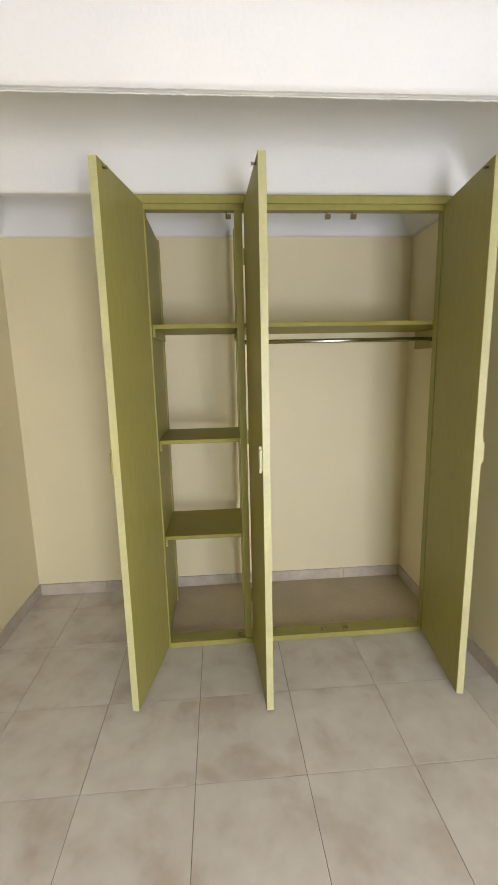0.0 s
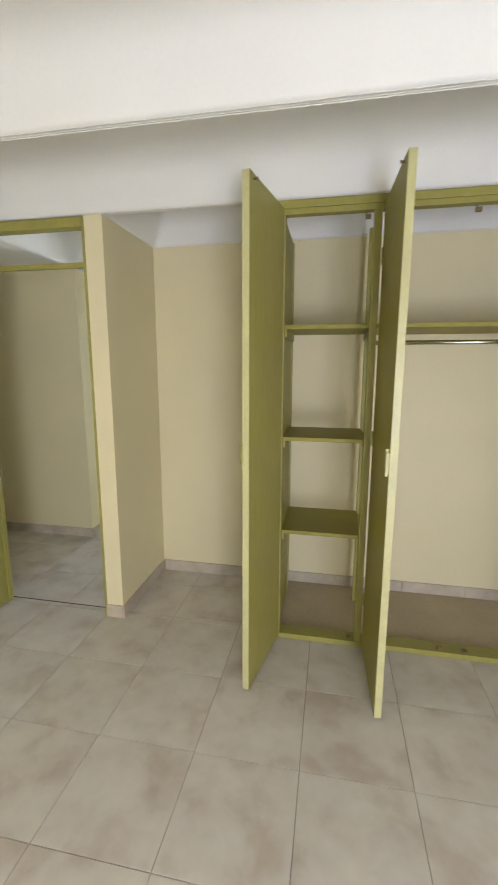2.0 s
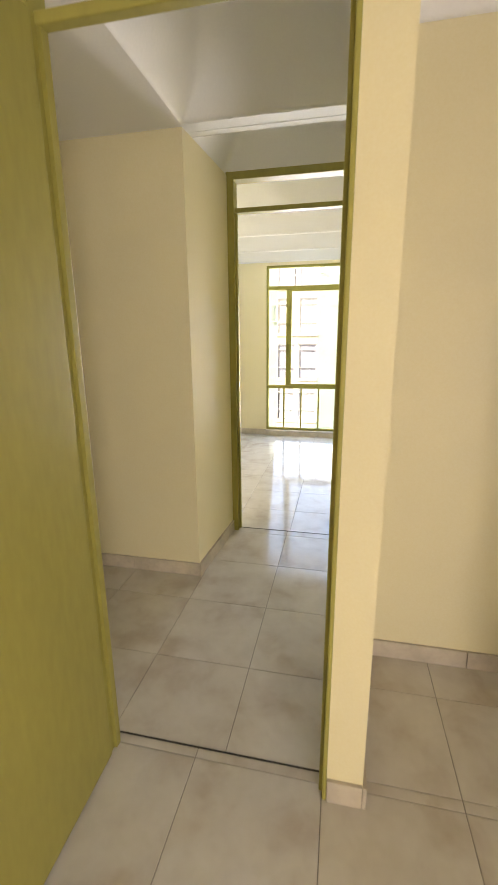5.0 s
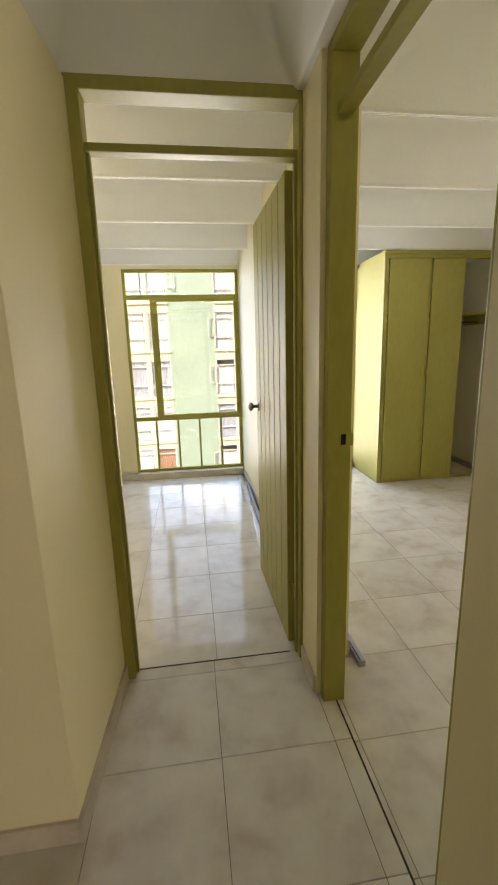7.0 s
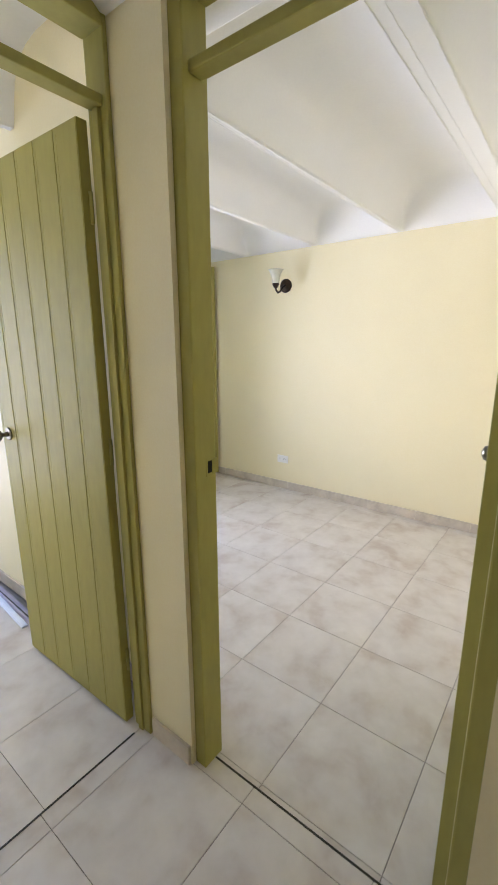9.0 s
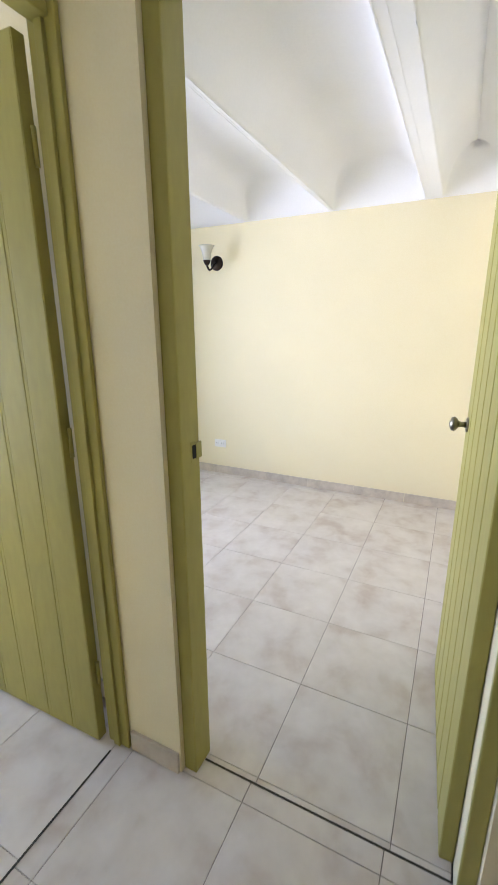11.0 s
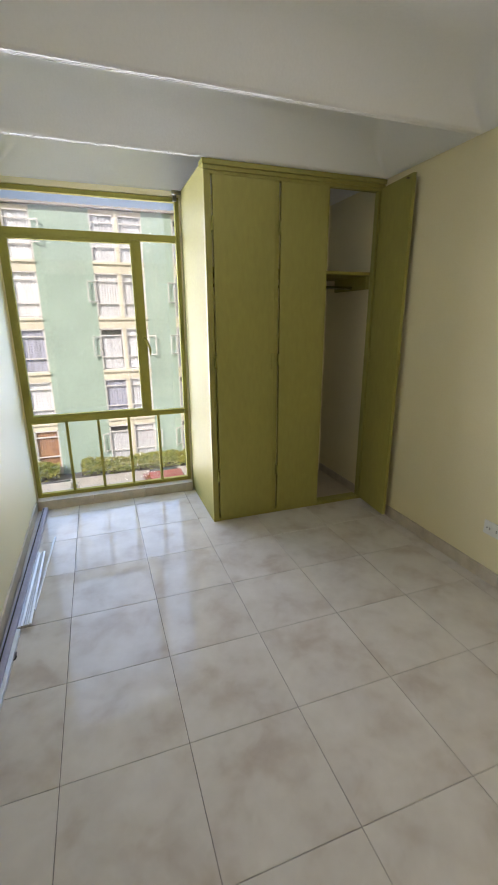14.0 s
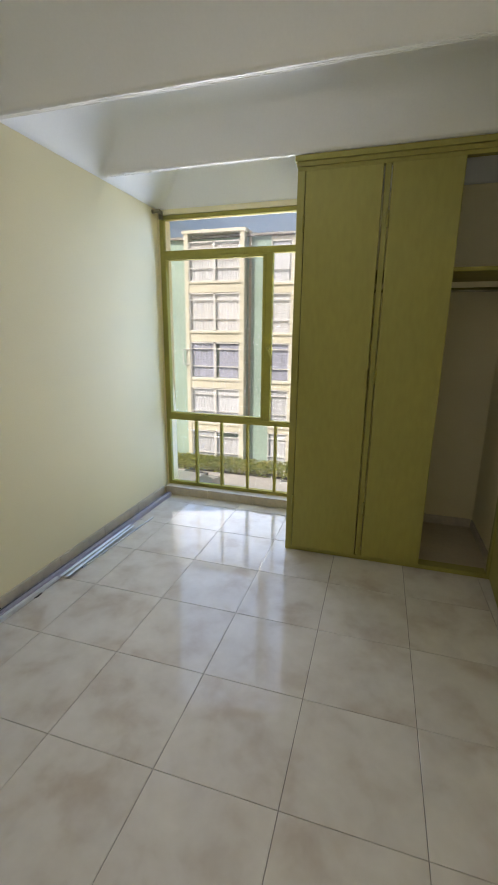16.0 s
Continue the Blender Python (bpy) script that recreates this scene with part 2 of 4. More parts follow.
W("wall_partition", [(-1.187, -1.087, 2.166, 2.201, 0, TOP), (-1.121, -1.087, 2.201, 2.796, 0, TOP)],
  "cream partition wall end beside the doorway")
W("wall_hall_near", [(-3.5, -1.905, 2.166, 2.26, 0, TOP)])
W("wall_hall_facing", [(-3.5, -1.926, 3.225, 3.35, 0, TOP), (-2.05, -1.926, 3.35, 3.82, 0, TOP)])
structure("wall_hall_left", prism([(-1.95, 3.23), (-1.926, 3.2265), (-1.884, 3.82), (-1.95, 3.82)], 0, TOP), CREAM, "cream painted plaster wall with a tiled baseboard", "wall")
W("wall_hall_end", [(-3.6, -3.5, 2.1, 3.4, 0, TOP)])
W("wall_window_room_near", [(-3.3, -1.892, 3.83, 3.92, 0, TOP), (-1.115, -1.0, 3.83, 3.92, 0, TOP)])
W("wall_hall_right", [(-1.115, -1.035, 3.615, 3.83, 0, TOP), (-1.035, -0.915, 3.80, 3.92, 0, TOP)])
W("wall_between_rooms", [(-1.0, -0.915, 3.92, 6.78, 0, 2.43)])
W("wall_window_room_left", [(-3.3, -3.2, 3.92, 6.78, 0, TOP)])
W("wall_far_right", [(1.46, 1.6, 2.836, 6.78, 0, TOP)])
W("wall_facade", [(-3.3, -2.165, 6.78, 6.96, -0.1, 2.6), (-1.005, -0.905, 6.78, 6.96, -0.1, 2.6), (0.255, 1.6, 6.78, 6.96, -0.1, 2.6),
                  (-2.165, -1.005, 6.78, 6.96, 2.165, 2.6), (-0.905, 0.255, 6.78, 6.96, 2.165, 2.6),
                  (-2.165, -1.005, 6.78, 6.96, -0.1, 0.0), (-0.905, 0.255, 6.78, 6.96, -0.1, 0.0)],
  "outer wall with tall metal-framed windows")
structure("roof_slab", boxes([(-3.7, 1.7, -2.1, 7.0, 2.60, 2.75)]), CONCRETE, "concrete slab over the flat", "slab")


# ---- ceilings: precast pans with rounded hollows between narrow ribs ----
RINGS = ((0.0, 0.0, 0.0), (0.007, 0.02, 0.014), (0.022, 0.075, 0.07), (0.045, 0.13, 0.135), (0.085, 0.18, 0.185), (0.14, 0.23, 0.215), (0.21, 0.30, 0.228))


def pan(bm, x0, x1, y0, y1, half, ends, x_lo, x_hi, y_lo, y_hi):
    """One hollow between the ribs; the flat rim reaches to the outer rectangle."""
    rings = [[bm.verts.new((x, y, TOP)) for x, y in ((x_lo, y_lo), (x_hi, y_lo), (x_hi, y_hi), (x_lo, y_hi))]]
    seg = 6
    for dy, dx, dz in RINGS:
        dx *= ends
        a, b, c, d = x0 + dx + 0.004, x1 - dx - 0.004, y0 + half + dy, y1 - half - dy
        r = min(0.015 + dz * 0.22, (d - c) / 2.2)
        ring = []
        for cx, cy, start in ((a + r, c + r, 180), (b - r, c + r, 270), (b - r, d - r, 0), (a + r, d - r, 90)):
            for k in range(seg):
                t = radians(start + 90 * k / (seg - 1))
                ring.append(bm.verts.new((cx + r * math.cos(t), cy + r * math.sin(t), TOP + dz)))
        rings.append(ring)
    for q in range(4):
        here = [rings[1][q * seg + k] for k in range(seg)]
        for k in range(seg - 1):
            bm.faces.new((rings[0][q], here[k], here[k + 1]))
        bm.faces.new((rings[0][q], here[-1], rings[1][((q + 1) % 4) * seg], rings[0][(q + 1) % 4]))
    for lo, hi in zip(rings[1:], rings[2:]):
        for k in range(len(lo)):
            f = bm.faces.new((lo[k], lo[(k + 1) % len(lo)], hi[(k + 1) % len(hi)], hi[k]))
            f.smooth = True
    bm.faces.new(rings[-1]).smooth = True


def bead(bm, x0, x1, y, size, rng, wander=0.0009):
    """A ragged line of plaster along the edge of a rib."""
    rings, x = [], x0
    while x < x1 + 0.03:
        w, h, s = size * rng.uniform(0.7, 1.15), size * rng.choice((0.5, 0.6, 0.7, 0.8, 1.2)) * rng.uniform(0.8, 1.2), rng.uniform(-wander, wander)
        rings.append([bm.verts.new((min(x, x1), y + s + u * w, TOP + 0.0006 - v * h)) for u, v in ((-0.5, 0), (-0.35, 0.8), (0.35, 0.8), (0.5, 0))])
        x += rng.uniform(0.006, 0.015)
    for a, b in zip(rings, rings[1:]):
        for k in range(3):
            bm.faces.new((a[k], a[k + 1], b[k + 1], b[k]))


def ceiling(name, x0, x1, ribs, half=0.022, ends=1.0, x_lo=None, x_hi=None, y_lo=None, y_hi=None, x_cut=99):
    """ribs: rows of (y, half width) from front to back; past x_cut the rim stops at the room."""
    bm, rng = bmesh.new(), random.Random(len(name))
    x_lo, x_hi = x0 if x_lo is None else x_lo, x1 if x_hi is None else x_hi
    for i, ((ya, ha), (yb, hb)) in enumerate(zip(ribs, ribs[1:])):
        lo = ya if i or y_lo is None else y_lo
        hi = yb if i < len(ribs) - 2 or y_hi is None else y_hi
        pan(bm, x0, x1, ya + ha - half, yb - hb + half, half, ends, x_lo if ya < x_cut else x0, x_hi, lo, hi)
    for y, h in ribs[1:-1]:
        for s, size in ((-0.92, 0.004), (0.25, 0.003), (0.92, 0.004)) if h > 0.04 else ((-0.85, 0.0038), (0.1, 0.0025), (0.85, 0.0035)):
            bead(bm, x0 + 0.01, x1 - 0.01, y + s * h, size, rng, 0.0016 if h > 0.04 else 0.0009)
    return structure(name, bm, WHITE, "white plastered ceiling of ribbed precast pans", "ceiling")


R = 0.015
ceiling("ceiling_bedroom", -1.975, 1.36, [(-1.9, 0), (-1.40, R), (-0.68, R), (0.03, R), (0.75, R), (1.465, R), (2.182, R)], x_lo=-2.1, x_hi=1.6)
ceiling("ceiling_closet", -1.087, 1.335, [(2.182, R), (2.79, 0)], ends=0.6, x_hi=1.6, y_hi=2.84)
ceiling("ceiling_hall", -1.926, -1.13, [(2.182, 0.1), (3.265, 0.07), (3.83, 0)], x_lo=-3.6, x_hi=-1.087, ends=0.7)
ceiling("ceiling_window_room", -3.2, -0.925, [(3.83, 0.09), (4.60, R), (5.34, R), (6.085, R), (6.78, 0)], x_lo=-3.6, x_hi=-0.92, ends=0.15)
ceiling("ceiling_main_room", -0.915, 1.46, [(2.84, 0), (3.235, 0.055), (3.935, R), (4.64, R), (5.37, R), (6.085, R), (6.78, 0)],
        x_lo=-1.087, x_hi=1.6, x_cut=3.9)


# ---- baseboards ----
def baseboard(rows, high=0.075):
    """Rows of x0, y0, x1, y1 along a wall foot with the side on which it stands out; laid in cut tile lengths."""
    ob = tagged(thing("baseboard", "grey-beige tile baseboard along the wall foot", "baseboard"), kind="structure")
    for x0, y0, x1, y1, sx, sy in rows:
        n = max(1, round(math.hypot(x1 - x0, y1 - y0) / 0.4))
        for i in range(n):
            a, b = i / n, (i + 1) / n
            g = 0.0012 / max(0.05, math.hypot(x1 - x0, y1 - y0))
            xa, xb = x0 + (x1 - x0) * (a + g), x0 + (x1 - x0) * (b - g)
            ya, yb = y0 + (y1 - y0) * (a + g), y0 + (y1 - y0) * (b - g)
            part("tile", boxes([(min(xa, xb, xa + sx), max(xa, xb, xa + sx), min(ya, yb, ya + sy), max(ya, yb, ya + sy), 0, high)], 0.0015), SKIRT, ob)
    return ob


B = 0.011
baseboard([(1.36, -1.9, 1.36, 2.14, -B, 0)])
baseboard([(1.335, 2.2, 1.335, 2.79, -B, 0), (-0.2, 2.79, 1.324, 2.79, 0, -B)])
baseboard([(-1.087, 2.155, -1.087, 2.79, B, 0), (-1.076, 2.79, -0.23, 2.79, 0, -B), (-1.187, 2.166, -1.087, 2.166, 0, -B)])
baseboard([(-3.5, 3.225, -1.930, 3.225, 0, -B)])
structure("baseboard", prism([(-1.9296, 3.2125), (-1.9145, 3.2125), (-1.8735, 3.815), (-1.89, 3.815)], 0, 0.075), SKIRT, "grey-beige tile baseboard along the wall foot", "baseboard")
baseboard([(-1.121, 2.27, -1.121, 2.79, -B, 0)])
baseboard([(-1.115, 3.62, -1.115, 3.81, -B, 0)])
baseboard([(1.46, 2.836, 1.46, 6.09, -B, 0), (-0.28, 2.836, 1.449, 2.836, 0, B)])
baseboard([(0.288, 6.78, 1.448, 6.78, 0, -B), (1.46, 6.19, 1.46, 6.768, -B, 0)])
baseboard([(-0.915, 3.80, -0.915, 6.70, B, 0)])
baseboard([(-1.0, 3.92, -1.0, 6.70, -B, 0), (-3.2, 6.78, -2.165, 6.78, 0, -B)])
baseboard([(-1.975, -1.9, -1.975, 2.15, B, 0)])


# ---- door frames and doors ----
def door_frame(name, along, lo, hi, near, far, top, bar, wide=0.045, wide_hi=0.045, head=0.042, stops=True):
    """A frame with an open transom light. along: the axis of its width."""
    ob = thing(name, "olive green painted wooden door frame with an open transom above", "door frame")
    tagged(ob, kind="structure")

    def rail(part_name, a, b, z0, z1, n=0.0):
        r = (a, b, near - n, far + n, z0, z1)
        return part(part_name, boxes([r if along == "x" else (r[2], r[3], r[0], r[1], r[4], r[5])], 0.004), GREEN, ob)

    def stop(a, b, z0, z1):
        mid = (near + far) / 2
        r = (a, b, mid - 0.012, mid + 0.012, z0, z1)
        return part("door_stop", boxes([r if along == "x" else (r[2], r[3], r[0], r[1], r[4], r[5])], 0.002), GREEN, ob)

    rail("jamb", lo, lo + wide, 0, top)
    rail("jamb", hi - wide_hi, hi, 0, top)
    rail("head", lo + wide, hi - wide_hi, top - head, top)
    rail("transom_bar", lo + wide, hi - wide_hi, bar, bar + 0.026, -0.018)
    if stops:
        stop(lo + wide, lo + wide + 0.012, 0.005, bar)
        stop(hi - wide_hi - 0.010, hi - wide_hi, 0.005, bar)
    return ob


frame_a = door_frame("door_frame_1", "x", -1.905, -1.187, 2.158, 2.225, 2.193, 1.955, 0.034, 0.012, 0.048)
part("jamb", boxes([(-1.1865, -1.1215, 2.226, 2.264, 0, 2.193)], 0.004), GREEN, frame_a)
frame_b = door_frame("door_frame_2", "x", -1.890, -1.1153, 3.818, 3.905, 2.215, 2.005, 0.045, 0.014)
frame_c = door_frame("door_frame_3", "y", 2.797, 3.615, -1.098, -1.014, 2.21, 2.012, 0.038, stops=False)
part("strike_plate", boxes([(-1.032, -1.007, 3.567, 3.5705, 1.026, 1.070), (-1.056, -1.0325, 3.5688, 3.5705, 1.020, 1.076)], 0.0006), GREEN, frame_c, "painted strike plate with a black patch for its latch hole")
# not recessed: a thin black patch paints the hole's shade on the plate
part("latch_hole_shade", boxes([(-1.050, -1.034, 3.5672, 3.5686, 1.030, 1.066)]), HOLE_SHADE, frame_c, "black patch for the shade in the latch hole")
for name, r in (("threshold_1", (-1.90, -1.19, 2.236, 2.242)), ("threshold_2", (-1.88, -1.16, 3.868, 3.874)), ("threshold_3", (-1.049, -1.043, 2.84, 3.57))):
    structure(name, boxes([(*r, -0.004, 0.0015)]), DARK, "thin dark joint across the doorway floor", "threshold")


def knob(parent, x, y, z, sx):
    bm = bmesh.new()
    tube(bm, [(x, y, z), (x + sx * 0.006, y, z)], [0.026, 0.024], 20)
    tube(bm, [(x + sx * d, y, z) for d in (0.005, 0.02, 0.03, 0.034, 0.042, 0.052, 0.058)], [0.011, 0.009, 0.011, 0.019, 0.026, 0.022, 0.008], 20)
    return part("knob", bm, NICKEL, parent, "round aged metal door knob")


def plank_door(name, width, height, label, boards=6, both=True, knob_sides=(-1, 1), hinges=(0.22, 1.0, 1.72)):
    """A ledged leaf: hinge edge at the origin, width along +y, thickness along +x; boards with beaded joints."""
    ob = thing(name, label, "door")
    thick = 0.036
    part("core", boxes([(0.0016, thick - 0.0016, 0.0, width, 0, height)], 0.001), GREEN, ob)
    bw = (width - 0.004) / boards
    for face in ((0.0, 0.006),) + (((thick - 0.006, thick),) if both else ()):
        for i in range(boards):
            y0 = 0.002 + i * bw
            part("board", boxes([(face[0], face[1], y0 + 0.0008, y0 + bw - 0.0165, 0.002, height - 0.002)], 0.0016), GREEN, ob)
            part("bead", boxes([(face[0] + 0.001, face[1] - 0.001, y0 + bw - 0.0142, y0 + bw - 0.0018, 0.002, height - 0.002)], 0.0016), GREEN, ob)
    for s in knob_sides:
        knob(ob, 0.0 if s < 0 else thick, width - 0.06, 1.03, s)
    for z in hinges:
        bm = bmesh.new()
        tube(bm, [(thick * 0.7, -0.006, z), (thick * 0.7, -0.006, z + 0.085)], 0.006, 8)
        part("hinge", bm, GREEN, ob)
    return ob


door_b = plank_door("door", 0.70, 1.985, "open olive green plank door with a metal knob, standing into the window room")
door_b.matrix_world = pose(-1.158, 3.923, 0.012, 0, 0, 1.2)
door_c = plank_door("door", 0.715, 1.985, "open olive green plank door swung back along the wall", knob_sides=(-1,), hinges=())
door_c.matrix_world = pose(-1.010, 2.873, 0.012, 0, 0, -86.2)
door_a = plank_door("door", 0.70, 1.955, "open flush olive green door folded back against the bedroom wall", boards=1, knob_sides=())
door_a.matrix_world = pose(-1.860, 2.152, 0.012, 0, 0, 181.5)


# ---- windows ----
def window(name, x0, x1, mull, bars, sash_side):
    """A steel window nearly down to the floor: top light, fixed and opening lights, barred lower lights."""
    z0, z1, zt, zl, y0, y1 = 0.072, 2.163, 1.895, 0.655, 6.785, 6.825
    ob = tagged(thing(name, "tall olive green steel-framed window with small panes below", "window"), kind="structure")
    w = 0.030
    rows = {"frame_side": [(x0, x0 + w, y0, y1, z0, z1), (x1 - w, x1, y0, y1, z0, z1)],
            "frame_rail": [(x0 + w, x1 - w, y0, y1, z1 - w, z1), (x0 + w, x1 - w, y0, y1, z0, z0 + 0.028),
                           (x0 + w, x1 - w, y0 - 0.008, y1, zt - 0.02, zt + 0.024), (x0 + w, x1 - w, y0 - 0.008, y1, zl - 0.018, zl + 0.02)],
            "mullion": [(mull - 0.024, mull + 0.024, y0 - 0.008, y1, zl + 0.02, zt - 0.02)]}
    for key, rs in rows.items():
        for r in rs:
            part(key, boxes([r], 0.004), FRAME, ob)
    for b in bars:
        part("glazing_bar", boxes([(b - 0.010, b + 0.010, y0 + 0.004, y1 - 0.004, z0 + 0.028, zl - 0.018)], 0.002), FRAME, ob)
    sx0, sx1 = (x0 + w, mull - 0.024) if sash_side < 0 else (mull + 0.024, x1 - w)
    sash = part("sash", boxes([(sx0, sx0 + 0.022, y0 - 0.012, y1 - 0.01, zl + 0.02, zt - 0.02), (sx1 - 0.022, sx1, y0 - 0.012, y1 - 0.01, zl + 0.02, zt - 0.02),
                               (sx0 + 0.022, sx1 - 0.022, y0 - 0.012, y1 - 0.01, zl + 0.02, zl + 0.042),
                               (sx0 + 0.022, sx1 - 0.022, y0 - 0.012, y1 - 0.01, zt - 0.042, zt - 0.02)], 0.002), FRAME, ob)
    bm = bmesh.new()
    hz, hx = 1.22, mull + 0.004
    box(bm, hx - 0.012, hx + 0.012, y0 - 0.022, y0 - 0.006, hz - 0.03, hz + 0.03)
    tube(bm, [(hx, y0 - 0.02, hz), (hx, y0 - 0.042, hz), (hx + 0.014, y0 - 0.048, hz - 0.02), (hx + 0.032, y0 - 0.046, hz - 0.07), (hx + 0.034, y0 - 0.044, hz - 0.12)], [0.009, 0.010, 0.009, 0.008, 0.006], 10)
    part("window_handle", bm, FRAME, ob)
    ym = (y0 + y1) / 2
    cells = [(x0 + w, x1 - w, zt + 0.024, z1 - w), (x0 + w, mull - 0.024, zl + 0.02, zt - 0.02), (mull + 0.024, x1 - w, zl + 0.02, zt - 0.02)]
    edges = [x0 + w, *bars, x1 - w]
    cells += [(a + 0.008, b - 0.008, z0 + 0.028, zl - 0.018) for a, b in zip(edges, edges[1:])]
    for a, b, c, d in cells:
        pane = part("pane", boxes([(a - 0.004, b + 0.004, ym - 0.002, ym + 0.002, c - 0.004, d + 0.004)]), GLASS, ob, "clear window pane")
        pane.visible_shadow = False
    n = 3
    for i in range(n):
        a, b = x0 + (x1 - x0) * i / n, x0 + (x1 - x0) * (i + 1) / n
        part("sill_tile", boxes([(a + 0.001, b - 0.001, 6.715, 6.79, 0.0, 0.0715)], 0.002), SKIRT, ob)
    return ob


window("window_1", -0.905, 0.255, -0.05, (-0.645, -0.425, -0.205, 0.02), -1)
window("window_2", -2.165, -1.005, -1.885, (-1.93, -1.70, -1.47, -1.235), 1)


def rod_bracket(x):
    ob = thing("curtain_rod_bracket", "small aged metal curtain rod bracket above the window", "bracket", "curtain rod brackets")
    bm = boxes([(x - 0.012, x + 0.012, 6.755, 6.78, 2.135, 2.19)], 0.002)
    tube(bm, [(x, 6.758, 2.17), (x, 6.70, 2.17)], 0.007, 8)
    tube(bm, [(x - 0.03, 6.70, 2.172), (x + 0.03, 6.70, 2.172)], 0.014, 10)
    part("arm", bm, NICKEL, ob)


for x in (-0.88, 0.225):
    rod_bracket(x)


# ---- wardrobe of the bedroom ----
def leaf(parent, name, hinge, tip, z0, z1, thick, handle, side, edge=None, pull=None):
    """A flush door leaf from hinge to tip, thick to its left, on its own base."""
    h, t = Vector((*hinge, 0)), Vector((*tip, 0))
    width, a = (t - h).length, math.atan2((t - h).y, (t - h).x)
    m = Matrix.Translation((hinge[0], hinge[1], 0)) @ Matrix.Rotation(a, 4, "Z")
    bm = bmesh.new()
    box(bm, 0, width, 0, thick, z0, z1)
    bmesh.ops.bevel(bm, geom=bm.edges[:], offset=0.003, segments=2, profile=0.6, affect="EDGES")
    bmesh.ops.transform(bm, matrix=m, verts=bm.verts[:])
    ob = part(name, bm, GREEN, parent, "flush olive green wardrobe door")
    bm = bmesh.new()
    box(bm, width + 0.0005, width + 0.003, 0.001, thick - 0.001, z0 + 0.002, z1 - 0.002)
    bmesh.ops.transform(bm, matrix=m, verts=bm.verts[:])
    # by default the edge takes the paler green, light painted on
    part("edge_lipping", bm, edge or PALE, ob, "" if edge else "door edge coloured paler as if catching the light")
    if handle:
        bm = bmesh.new()
        y0, y1 = (thick + 0.0005, thick + 0.012) if handle > 0 else (-0.012, -0.0005)
        box(bm, width - 0.034, width - 0.002, y0, y1, 1.045, 1.15)
        bmesh.ops.bevel(bm, geom=[e for e in bm.edges if abs(e.verts[0].co.y - e.verts[1].co.y) > 0.005], offset=0.013, segments=4, affect="EDGES")
        bmesh.ops.bevel(bm, geom=[e for e in bm.edges if all(abs(v.co.y - (y1 if handle > 0 else y0)) < 1e-5 for v in e.verts)], offset=0.004, segments=2, profile=0.6, affect="EDGES")
        bmesh.ops.transform(bm, matrix=m, verts=bm.verts[:])
        part("finger_pull", bm, pull or PALE, ob, "small rounded finger pull")
    bm = bmesh.new()
    cy = thick + 0.0005 if side > 0 else -0.0005
    tube(bm, [(width * 0.9, cy, z1 - 0.022), (width * 0.9, cy + side * 0.008, z1 - 0.022), (width * 0.9, cy + side * 0.016, z1 - 0.022)], [0.004, 0.004, 0.0065], 10)
    bmesh.ops.transform(bm, matrix=m, verts=bm.verts[:])
    part("catch", bm, BRASS, ob, "small metal catch")
    for z in (0.25, 1.08, 1.9):
        bm = bmesh.new()
        tube(bm, [(hinge[0], hinge[1] - 0.004, z), (hinge[0], hinge[1] - 0.004, z + 0.07)], 0.0065, 8)
        part("hinge", bm, GREEN, ob)
    return ob


ward = thing("built_in_wardrobe", "olive green built-in wardrobe with three open doors and empty shelves", "wardrobe", at=(0.5, 2.16, 0))
ward.matrix_world = Matrix.Identity(4)
x0, x1, xd0, xd1, yf = -0.213, 1.235, 0.226, 0.260, 2.160
for key, r in (("stile", (x0, x0 + 0.046, yf, yf + 0.045, 0.0, 2.135)), ("stile", (xd0, xd1, yf, yf + 0.045, 0.03, 2.135)),
               ("stile", (x1 - 0.046, x1, yf, yf + 0.045, 0.0, 2.135)), ("header", (x0, x1, yf, yf + 0.045, 2.135, 2.197)),
               ("header_moulding", (x0 - 0.004, x1 + 0.004, yf - 0.012, yf - 0.0005, 2.158, 2.190)),
               ("sill", (x0 + 0.046, xd0, yf - 0.004, yf + 0.08, 0.001, 0.030)), ("sill", (xd0, x1 - 0.046, yf - 0.004, yf + 0.08, 0.001, 0.030)),
               ("side_panel", (x0 - 0.014, x0, yf + 0.004, 2.778, 0.0, 2.195)), ("end_filler", (x1, 1.335, yf + 0.010, yf + 0.030, 0.0, 2.195)),
               ("inner_panel", (x0 + 0.018, x0 + 0.040, yf + 0.0455, 2.599, 0.031, 2.134)),
               ("back_post", (x0 + 0.002, x0 + 0.046, 2.60, 2.640, 0.0, 2.135)), ("back_post", (xd0 + 0.012, xd1, 2.60, 2.640, 0.0, 2.19)),
               ("side_rail", (x0 + 0.0405, x0 + 0.056, yf + 0.046, 2.599, 1.595, 1.632)), ("side_rail", (xd0 + 0.004, xd1 - 0.004, yf + 0.046, 2.599, 1.595, 1.630)),
               ("side_rail", (x0 + 0.0405, x0 + 0.056, yf + 0.046, 2.599, 1.045, 1.080)), ("side_rail", (xd0 + 0.004, xd1 - 0.004, yf + 0.046, 2.599, 1.045, 1.080)),
               ("side_rail", (x0 + 0.0405, x0 + 0.056, yf + 0.046, 2.599, 0.545, 0.580)), ("side_rail", (xd0 + 0.004, xd1 - 0.004, yf + 0.046, 2.599, 0.545, 0.580)),
               ("cleat", (1.305, 1.334, yf + 0.05, 2.64, 1.53, 1.628))):
    part(key, boxes([r], 0.0025), GREEN, ward)
